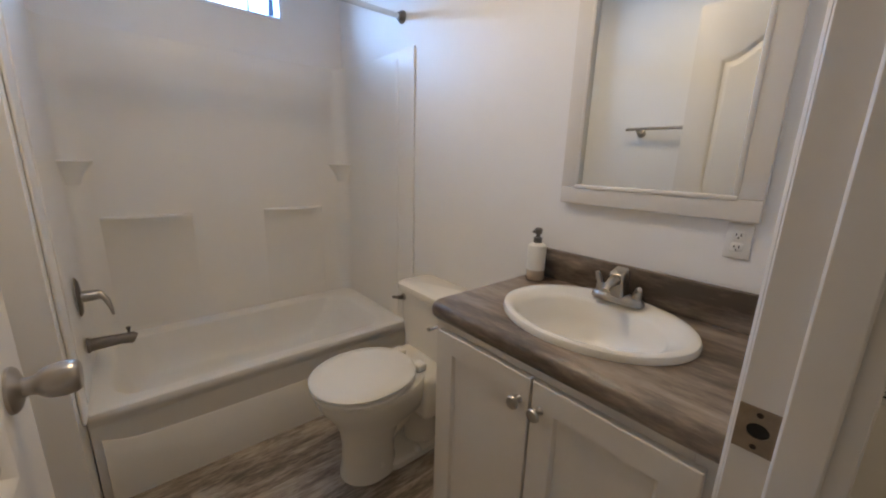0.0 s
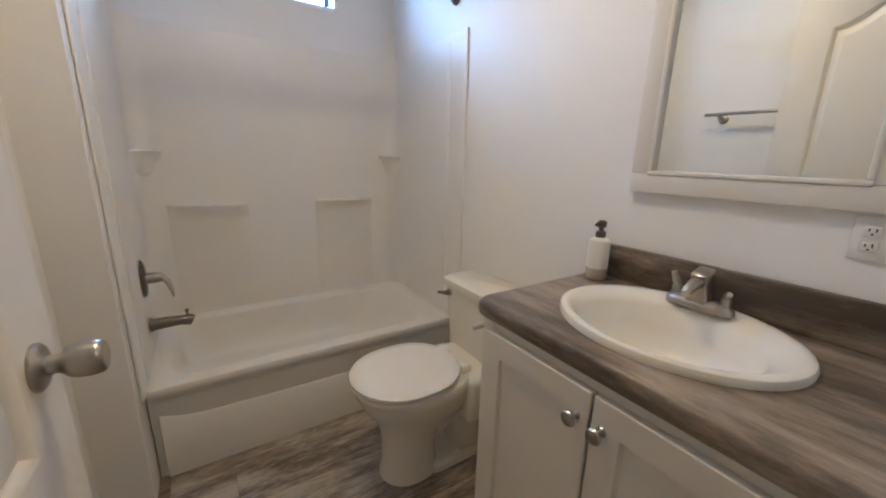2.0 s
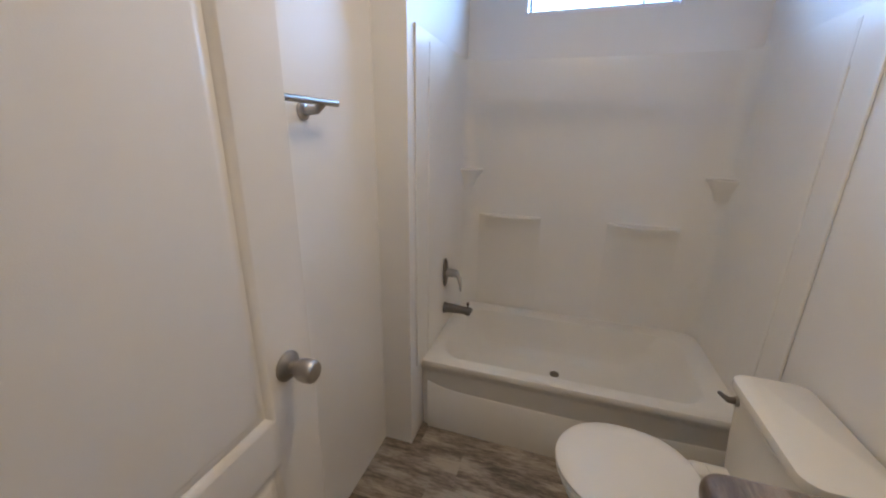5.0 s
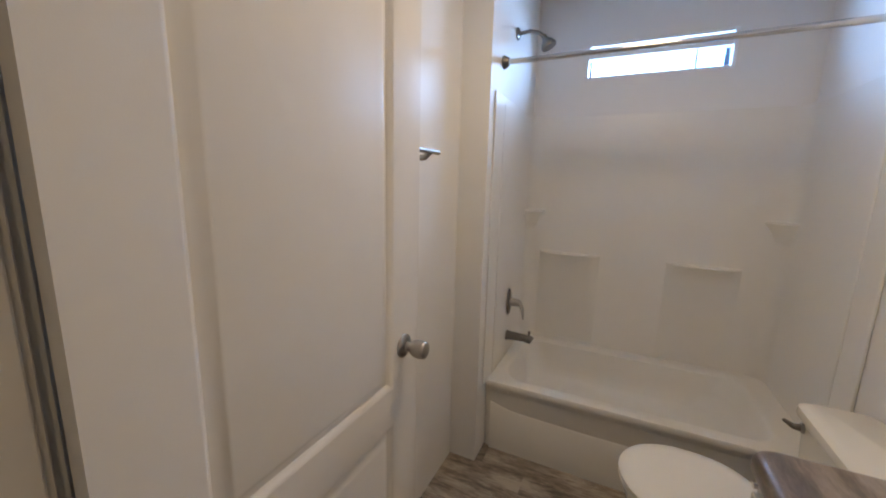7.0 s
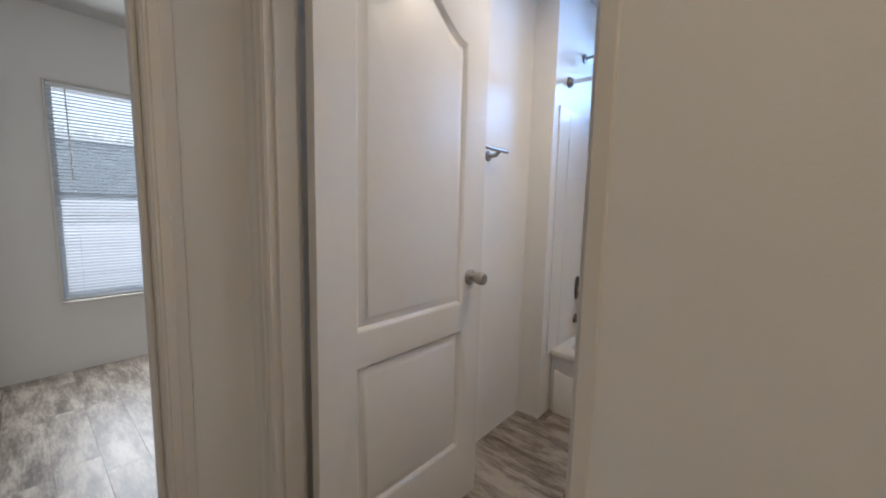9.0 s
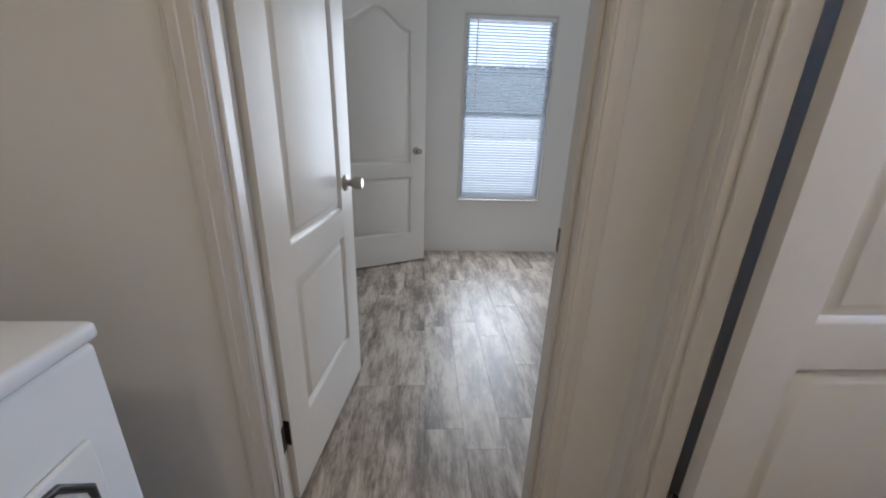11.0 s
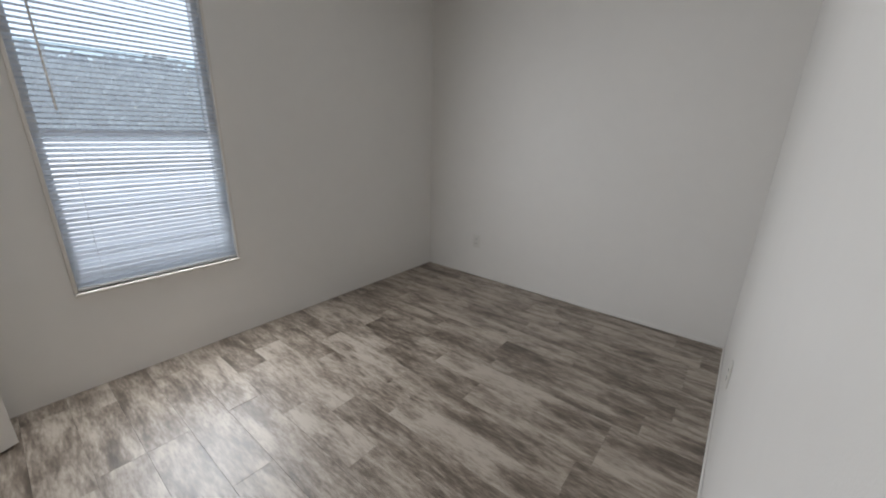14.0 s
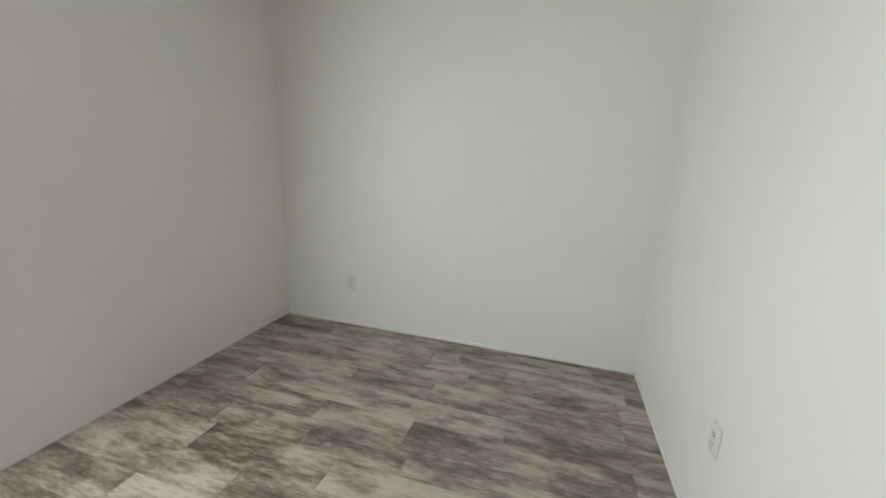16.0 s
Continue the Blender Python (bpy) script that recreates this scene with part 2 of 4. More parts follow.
def slab(bm, lo, hi, bevel=0.0, seg=2):
    """An axis-aligned block between two corners, with rounded edges if asked."""
    lo, hi = Vector(lo), Vector(hi)
    made = bmesh.ops.create_cube(bm, size=1.0)["verts"]
    for v in made:
        v.co = Vector([lo[k] + (v.co[k] + 0.5) * (hi[k] - lo[k]) for k in range(3)])
    if bevel:
        edges = list({e for v in made for e in v.link_edges})
        bmesh.ops.bevel(bm, geom=edges, offset=bevel, segments=seg, affect="EDGES", profile=0.5)
    return bm


def block(lo, hi, bevel=0.0, seg=2):
    return slab(bmesh.new(), lo, hi, bevel, seg)


def loft(bm, rings, close_ends=(True, True)):
    """Skin over rings of points (all with the same count, each ring closed)."""
    rows = [[bm.verts.new(p) for p in ring] for ring in rings]
    n = len(rows[0])
    for a, b in zip(rows, rows[1:]):
        for k in range(n):
            bm.faces.new((a[k], a[(k + 1) % n], b[(k + 1) % n], b[k]))
    if close_ends[0]:
        bm.faces.new(rows[0][::-1])
    if close_ends[1]:
        bm.faces.new(rows[-1])
    return bm


def turned(bm, profile, m, n=24):
    """A turned shape: (distance along, radius) pairs round the z axis of the pose m."""
    rings = [[m @ Vector((r * math.cos(2 * math.pi * k / n), r * math.sin(2 * math.pi * k / n), h)) for k in range(n)] for h, r in profile]
    return loft(bm, rings)


def tube(bm, points, radius, n=12):
    """A round bar along points."""
    pts = [Vector(p) for p in points]
    rings = []
    for i, p in enumerate(pts):
        d = (pts[min(i + 1, len(pts) - 1)] - pts[max(i - 1, 0)]).normalized()
        u = d.orthogonal().normalized() if i == 0 else (u - d * u.dot(d)).normalized()
        v = d.cross(u)
        r = radius[i] if isinstance(radius, (list, tuple)) else radius
        rings.append([p + r * (math.cos(2 * math.pi * k / n) * u + math.sin(2 * math.pi * k / n) * v) for k in range(n)])
    return loft(bm, rings)


def oval(cx, cy, a, b, z, n=40, power=2.0, flat=None):
    """A ring of points; a along x, b along y; power above 2 squares it off; flat cuts it at that x."""
    out = []
    for k in range(n):
        t = 2 * math.pi * k / n
        c, s = math.cos(t), math.sin(t)
        x = cx + a * math.copysign(abs(c) ** (2 / power), c)
        y = cy + b * math.copysign(abs(s) ** (2 / power), s)
        if flat is not None:
            x = min(x, flat)
        out.append(Vector((x, y, z)))
    return out


def rounded_rect(x0, y0, x1, y1, r, z, n=6):
    out = []
    for cx, cy, a0 in ((x1 - r, y1 - r, 0), (x0 + r, y1 - r, 90), (x0 + r, y0 + r, 180), (x1 - r, y0 + r, 270)):
        for k in range(n + 1):
            a = radians(a0 + 90 * k / n)
            out.append(Vector((cx + r * math.cos(a), cy + r * math.sin(a), z)))
    return out


def structure(ob, label="", category=""):
    return tagged(ob, label, category, kind="structure")


# ---- walls, floor, ceiling ----
def wall(name, axis, near, far, start, end, openings=(), top=CEIL, label=""):
    """A wall along x or y with real openings (from, to, sill, head)."""
    bm = bmesh.new()
    def piece(a, b, z0, z1):
        if b - a > 1e-4 and z1 - z0 > 1e-4:
            slab(bm, (a, near, z0) if axis == "x" else (near, a, z0), (b, far, z1) if axis == "x" else (far, b, z1))
    at = start
    for a, b, z0, z1 in sorted(openings):
        piece(at, a, -0.02, top)
        piece(a, b, -0.02, z0)
        piece(a, b, z1, top)
        at = b
    piece(at, end, -0.02, top)
    return structure(link(name, bm, M_WALL), label or "off-white painted panel wall", "wall")


RO = 0.02                                        # jamb thickness
BD = (-0.010, 0.732)                               # clear opening of the bathroom door, along x
RD = (-0.94, -0.219)                             # clear opening of the bedroom door, along y
CD = (-2.075, -1.36)                             # clear opening of the closet door, along x
BW = (0.272, 0.95, 1.903, 2.088)                    # bathroom window, along x
RW = (-0.236, 0.467, 0.490, 1.905)               # bedroom window, along y

wall("wall_hall_north", "x", HF, BF, BX, 2.15, [(BD[0] - RO, BD[1] + RO, -0.02, DOOR_H + 0.035)])
wall("wall_bedroom_east", "y", RX, BX, -1.85, YN, [(RD[0] - RO, RD[1] + RO, -0.02, DOOR_H + 0.035)])
wall("wall_north", "x", YN, YN + 0.14, WX - 0.14, 2.25, [BW])
wall("wall_vanity", "y", XM, XM + 0.1, BF, YN)
wall("wall_plumbing", "y", BX, 0.0, 1.44, YN)
wall("wall_west", "y", WX - 0.14, WX, -2.75, YN, [RW])
wall("wall_closet", "x", CY - 0.1, CY, WX, RX, [(CD[0] - RO, CD[1] + RO, -0.02, DOOR_H + 0.035)])
wall("wall_closet_back", "x", -2.75, -2.65, WX, -0.9)
wall("wall_hall_south", "x", -1.95, -1.85, -0.9, 2.25)
wall("wall_closet_side", "y", -1.0, -0.9, -2.65, CY - 0.1)
wall("wall_hall_east", "y", 2.15, 2.25, -1.85, BF)
structure(link("ceiling", block((WX - 0.14, -2.75, CEIL), (2.25, YN + 0.14, CEIL + 0.08)), M_CEIL), "off-white textured ceiling", "ceiling")
floor = structure(link("floor", block((WX - 0.14, -2.75, -0.12), (2.25, YN + 0.14, -0.006)), M_SUB), "weathered grey-brown wood-look vinyl plank floor", "floor")


def baseboard(axis, at, out, start, end):
    bm = bmesh.new()
    lo, hi = (start, min(at, at + out), 0.0), (end, max(at, at + out), 0.022)
    if axis == "y":
        lo, hi = (lo[1], lo[0], 0.0), (hi[1], hi[0], 0.022)
    slab(bm, lo, hi, 0.003, 1)
    return structure(link("baseboard", bm, M_WALL), "narrow off-white baseboard strip along the floor", "baseboard")


for args in (("x", YN, -0.008, WX + 0.008, RX), ("y", RX, -0.008, -0.19, YN - 0.008),
             ("x", CY, 0.008, WX + 0.008, CD[0] - 0.075), ("x", CY, 0.008, CD[1] + 0.075, RX),
             ("x", HF, -0.008, 0.80, 2.15), ("y", 2.15, -0.01, -1.85, HF)):
    baseboard(*args)


# ---- doors ----
def panel_outline(x0, x1, z0, z1, inset, rise, n=20):
    """Outline of a moulded panel; rise lifts the top edge into an eyebrow arch."""
    x0, x1, z0 = x0 + inset, x1 - inset, z0 + inset
    pts = [(x0, z0), (x1, z0)]
    mid, half = (x0 + x1) / 2, (x1 - x0) / 2
    count = n if rise else 1
    for k in range(count + 1):
        x = x1 + (x0 - x1) * k / count
        u = abs(x - mid) / half
        pts.append((x, z1 - inset + rise * (0.5 + 0.5 * math.cos(math.pi * min(u, 1.0)))))
    return pts


def door_leaf(width, height, thick=0.035):
    """A moulded two-panel leaf along +x from the hinge, its front on y = 0, its back on y = thick."""
    bm = bmesh.new()
    edge = 0.118
    panels = [(edge, width - edge, 0.243, 0.703, 0.0), (edge, width - edge, 0.803, 1.715, 0.115)]
    for y, sign in ((0.0, 1), (thick, -1)):
        outer = [bm.verts.new((x, y, z)) for x, z in ((0, 0), (width, 0), (width, height), (0, height))]
        edges = [bm.edges.new((outer[k], outer[(k + 1) % 4])) for k in range(4)]
        for x0, x1, z0, z1, rise in panels:
            rings = []
            for inset, depth in ((0.0, 0.0), (0.002, 0.0008), (0.013, 0.0135), (0.018, 0.0140), (0.036, 0.0035), (0.042, 0.0025)):
                rings.append([bm.verts.new((x, y + sign * depth, z)) for x, z in panel_outline(x0, x1, z0, z1, inset, rise)])
            n = len(rings[0])
            for a, b in zip(rings, rings[1:]):
                for k in range(n):
                    bm.faces.new((a[k], a[(k + 1) % n], b[(k + 1) % n], b[k]))
            bm.faces.new(rings[-1])
            edges += [bm.edges.get((rings[0][k], rings[0][(k + 1) % n])) for k in range(n)]
        bmesh.ops.triangle_fill(bm, edges=edges, use_beauty=True)
    corner = {}
    for v in bm.verts:
        key = (round(v.co.x, 4), round(v.co.y, 4), round(v.co.z, 4))
        corner[key] = v
    q = [(0, 0), (width, 0), (width, height), (0, height)]
    for k in range(4):
        (xa, za), (xb, zb) = q[k], q[(k + 1) % 4]
        bm.faces.new([corner[(round(x, 4), round(y, 4), round(z, 4))] for x, y, z in ((xa, 0, za), (xb, 0, zb), (xb, thick, zb), (xa, thick, za))])
    return bm


def knob_mesh(side, rose=False):
    """A round door knob (or its rose) that stands out of y = 0 along side * y."""
    bm = bmesh.new()
    m = pose(0, 0, 0, -90 * side, 0, 0)
    if rose:
        turned(bm, [(0.0, 0.031), (0.004, 0.031), (0.008, 0.027), (0.012, 0.016)], m)
    else:
        turned(bm, [(0.010, 0.0135), (0.018, 0.0118), (0.024, 0.0135), (0.030, 0.0190), (0.038, 0.0225), (0.050, 0.0238), (0.060, 0.0230), (0.0655, 0.0205), (0.0675, 0.0170), (0.0668, 0.0120), (0.0680, 0.0050)], m)
    return bm


def hung_door(name, hinge, turn, width, label, knob_front=M_NICKEL, small_knob=False):
    """A leaf with knobs and hinges under one empty at the hinge; turn is the way of the leaf from the hinge, in degrees from +x."""
    door = empty(name, (hinge[0], hinge[1], 0.0), turn)
    leaf = part("leaf", door_leaf(width, DOOR_H - 0.012), M_DOOR, door, smooth=True)
    leaf.location = (0, 0, 0.012)
    for side, y in ((-1, 0.0), (1, 0.035)):
        r = part("rose", knob_mesh(side, True), knob_front, door, "round nickel rose")
        r.location = (width - 0.073, y, 0.913)
        k = part("knob", knob_mesh(side), knob_front, r, "brushed nickel round knob")
    for z in (0.275, 1.76):
        bm = bmesh.new()
        tube(bm, [(-0.004, 0.039, z - 0.045), (-0.004, 0.039, z + 0.045)], 0.007, 10)
        slab(bm, (-0.0015, 0.004, z - 0.044), (0.0, 0.034, z + 0.044))
        part("hinge", bm, M_BRONZE, door, "dark bronze butt hinge")
    return structure(door, label, "door")


def lining(name, axis, a, b, near, far, stop_at, hinge_at, label, bare=None, hinge_jamb=None):
    """Jambs, head and stops of an opening from a to b; near and far are the two wall faces; stop_at: where the stop's face lies."""
    frame_ob = empty(name, (0, 0, 0))
    def bar(part_name, lo, hi, bevel=0.002):
        if axis == "y":
            lo, hi = (lo[1], lo[0], lo[2]), (hi[1], hi[0], hi[2])
        part(part_name, block(lo, hi, bevel, 1), M_TRIM, frame_ob)
    n, f = near - 0.004, far + 0.004
    bar("jamb", (a - RO, n, 0), (a, hinge_jamb or f, DOOR_H + 0.012))
    bar("jamb", (b, n, 0), (b + RO, f, DOOR_H + 0.012))
    bar("head", (a - RO, n, DOOR_H + 0.012), (b + RO, f, DOOR_H + 0.032))
    s0, s1 = stop_at
    bar("stop", (a, s0, 0), (a + 0.011, hinge_jamb - 0.010 if hinge_jamb else s1, DOOR_H + 0.012), 0.003)
    bar("stop", (b - 0.011, s0, 0), (b, s1, DOOR_H + 0.012), 0.003)
    bar("stop", (a + 0.011, s0, DOOR_H + 0.001), (b - 0.011, s1, DOOR_H + 0.012), 0.003)
    for face, out in ((near, -1), (far, 1)):
        for lo, hi in ((a - 0.058, a - 0.004), (b + 0.004, b + 0.058)):
            if bare and (face, lo > a) in bare:
                continue
            for w0, w1, d in ((0.0, 1.0, 0.007), (0.14, 0.55, 0.0095)):
                y0, y1 = sorted((face, face + out * d))
                u0, u1 = (lo + (hi - lo) * w0, lo + (hi - lo) * w1)
                bar("casing", (u0, y0, 0), (u1, y1, DOOR_H + 0.062 - 0.054 * w0), 0.002)
        for w0, w1, d in ((0.0, 1.0, 0.006), (0.12, 0.88, 0.010)):
            y0, y1 = sorted((face, face + out * (d + 0.0005)))
            bar("casing", (a - 0.058, y0, DOOR_H + 0.008 + 0.054 * w0), (b + 0.058, y1, DOOR_H + 0.008 + 0.054 * w1), 0.002)
    # the hinge plates let into the hinge-side jamb
    y0, y1 = hinge_at
    for z in (0.275, 1.76):
        bar_lo, bar_hi = (a - 0.001, y0, z - 0.045), (a + 0.0015, y1, z + 0.045)
        if axis == "y":
            bar_lo, bar_hi = (y0, a - 0.001, z - 0.045), (y1, a + 0.0015, z + 0.045)
        part("hinge_plate", block(bar_lo, bar_hi, 0.0005, 1), M_BRONZE, frame_ob, "dark bronze hinge plate")
    return structure(frame_ob, label, "door frame")


lining("door_frame_1", "x", BD[0], BD[1], HF, BF, (-0.002, 0.040), (0.052, 0.061), "off-white painted bathroom door frame", bare=((HF, True), (BF, False)), hinge_jamb=0.062)
lining("door_frame_2", "y", RD[0], RD[1], RX, BX, (-0.190, -0.150), (-0.233, -0.193), "off-white painted bedroom door frame")
lining("door_frame_3", "x", CD[0], CD[1], CY - 0.1, CY, (-1.30, -1.257), (-1.254, -1.214), "off-white painted closet door frame")
# leaf y runs from its front to its back; turn 90 lays the front towards +x
hung_door("door_1", (0.047, 0.068), 89.6, 0.699, "open white moulded two-panel bathroom door with nickel knob")
hung_door("door_2", (RX - 0.014, RD[0] + 0.016), 172.5, 0.655, "open white moulded two-panel bedroom door with nickel knob")
hung_door("door_3", (-2.062, CY + 0.022), 115.5, 0.73, "half-open white moulded two-panel closet door with small knob")


def strike(axis, at, centre, name):
    """Worn strike plate with a latch hole, let into a jamb."""
    plate = empty(name, centre)
    bm = bmesh.new()
    turn = 90 if axis == "y" else 0
    ring = [(-0.02, -0.029), (0.02, -0.029), (0.02, 0.029), (-0.02, 0.029)]
    hole = [(0.011 * math.cos(a) - 0.001, 0.010 * math.sin(a)) for a in [2 * math.pi * k / 20 for k in range(20)]]
    vo = [bm.verts.new((0.0, x, z)) for x, z in ring]
    vh = [bm.verts.new((0.0, x, z)) for x, z in hole]
    edges = [bm.edges.new((v[k], v[(k + 1) % len(v)])) for v in (vo, vh) for k in range(len(v))]
    bmesh.ops.triangle_fill(bm, edges=edges, use_beauty=True)
    bmesh.ops.solidify(bm, geom=bm.faces[:], thickness=0.0022)
    a = part("plate", bm, M_BRASS, plate, "worn metal plate")
    b = part("latch_hole", turned(bmesh.new(), [(0, 0.0115), (0.0008, 0.0115)], pose(0.0004, -0.001, 0, 0, -90, 0)), M_DARK, plate, "dark latch hole")
    for z in (-0.021, 0.021):
        part("screw", turned(bmesh.new(), [(0, 0.0035), (0.0006, 0.003)], pose(-0.0024, 0.0, z, 0, -90, 0), 10), M_BRONZE, plate)
    plate.matrix_world = pose(*centre, 0, 0, turn)
    return tagged(plate, "worn metal strike plate set in the door jamb", "strike plate")


strike("x", 0, (BD[1] - 0.0008, 0.0585, 0.917), "strike_plate")
strike("y", 0, (-0.205, RD[1] - 0.0008, 0.888), "strike_plate")


# ---- windows ----
def bathroom_window():
    win = empty("window_1", (0, 0, 0))
    x0, x1, z0, z1 = BW
    xa, xb, rail0, rail1, split = x0 + 0.016, x1 - 0.016, 2.012, 2.046, 0.79
    for lo, hi in (((x0, YN + 0.001, z0), (xa, YN + 0.06, z1)), ((xb, YN + 0.001, z0), (x1, YN + 0.06, z1)),
                   ((xa, YN + 0.001, z0), (xb, YN + 0.06, z0 + 0.018)), ((xa, YN + 0.001, z1 - 0.014), (xb, YN + 0.06, z1))):
        part("window_frame", block(lo, hi, 0.003, 1), M_VINYL, win)
    part("head_rail", block((xa, YN + 0.003, rail0), (xb, YN + 0.05, rail1), 0.004, 2), M_VINYL, win, "white vinyl rail of the sash")
    part("mullion", block((split - 0.006, YN + 0.018, z0 + 0.018), (split + 0.006, YN + 0.045, rail0), 0.002, 1), M_VINYL, win)
    for lo, hi, material, label in (((xa, YN + 0.033, z0 + 0.018), (split - 0.006, YN + 0.037, rail0), M_GLASS, "clear glass pane"),
                                    ((split + 0.006, YN + 0.027, z0 + 0.018), (xb, YN + 0.031, rail0), M_HAZE, "hazy bluish glass pane"),
                                    ((xa, YN + 0.033, rail1), (xb, YN + 0.037, z1 - 0.014), M_GLASS, "clear glass pane")):
        p = part("pane", block(lo, hi), material, win, label)
        p.visible_shadow = False
    return structure(win, "narrow white slider window above the tub", "window")


def bedroom_window():
    win = empty("window_2", (0, 0, 0))
    y0, y1, z0, z1 = RW
    mid = 1.20
    a, b = WX - 0.085, WX - 0.03
    for lo, hi in (((a, y0, z0), (b, y0 + 0.03, z1)), ((a, y1 - 0.03, z0), (b, y1, z1)), ((a, y0 + 0.03, z0), (b, y1 - 0.03, z0 + 0.035)), ((a, y0 + 0.03, z1 - 0.03), (b, y1 - 0.03, z1))):
        part("window_frame", block(lo, hi, 0.003, 1), M_VINYL, win)
    part("meeting_rail", block((a + 0.01, y0 + 0.03, mid - 0.006), (b - 0.025, y1 - 0.03, mid + 0.006), 0.002, 1), M_VINYL, win, "white vinyl meeting rail")
    part("window_sill", block((WX - 0.03, y0 - 0.012, z0 - 0.016), (WX + 0.016, y1 + 0.012, z0), 0.004), M_TRIM, win, "narrow white sill")
    for lo, hi in (((WX, y0 - 0.014, z0), (WX + 0.008, y0, z1)), ((WX, y1, z0), (WX + 0.008, y1 + 0.014, z1)), ((WX, y0 - 0.014, z1), (WX + 0.008, y1 + 0.014, z1 + 0.014))):
        part("trim_strip", block(lo, hi, 0.002, 1), M_TRIM, win)
    for lo, hi in ((z0 + 0.035, mid - 0.006), (mid + 0.006, z1 - 0.03)):
        p = part("pane", block((WX - 0.06, y0 + 0.03, lo), (WX - 0.056, y1 - 0.03, hi)), M_GLASS, win, "clear glass pane")
        p.visible_shadow = False
    return structure(win, "tall white single-hung window in the bedroom", "window")


def mini_blind():
    y0, y1, z0, z1 = RW
    blind = empty("mini_blind", (WX - 0.012, (y0 + y1) / 2, z0))
    w = (y1 - y0) / 2 - 0.003
    h = z1 - z0
    part("headrail", block((-0.014, -w, h - 0.030), (0.014, w, h - 0.002), 0.003), M_VINYL, blind, "white headrail")
    part("bottom_rail", block((-0.012, -w, 0.006), (0.012, w, 0.020), 0.004), M_VINYL, blind)
    pitch = 0.0215
    count = int((h - 0.06) / pitch)
    bm = bmesh.new()
    rows = []
    for k in range(5):
        u = -0.0125 + 0.025 * k / 4
        rows.append([bm.verts.new((u, y, 0.0022 * (1 - (u / 0.0125) ** 2))) for y in (-w, w)])
    for p, q in zip(rows, rows[1:]):
        bm.faces.new((p[0], p[1], q[1], q[0]))
    bmesh.ops.solidify(bm, geom=bm.faces[:], thickness=0.0006)
    first = part("slat", bm, M_SLAT, blind, "white vinyl slat")
    rng = random.Random(4)
    for k in range(count):
        s = first if k == 0 else first.copy()
        if k:
            scene.collection.objects.link(s)
            s.parent = blind
        z = 0.032 + pitch * k
        tilt = 37 if z0 + z < 1.19 else (17 if z0 + z < 1.48 else 32)
        s.matrix_basis = pose(0, 0, z, 0, tilt + rng.uniform(-2.0, 2.0), 0)
    for y in (-w + 0.10, w - 0.10):
        part("ladder_cord", tube(bmesh.new(), [(0.0125, y, 0.012), (0.0125, y, h - 0.02)], 0.0008, 6), M_VINYL, blind)
    part("tilt_wand", tube(bmesh.new(), [(0.018, -w + 0.085, h - 0.03), (0.020, -w + 0.09, h - 0.62)], 0.004, 8), M_PLASTIC, blind, "clear grey tilt wand")
    return tagged(blind, "white horizontal mini blind with slats tilted open", "blind")


bathroom_window()
bedroom_window()
mini_blind()


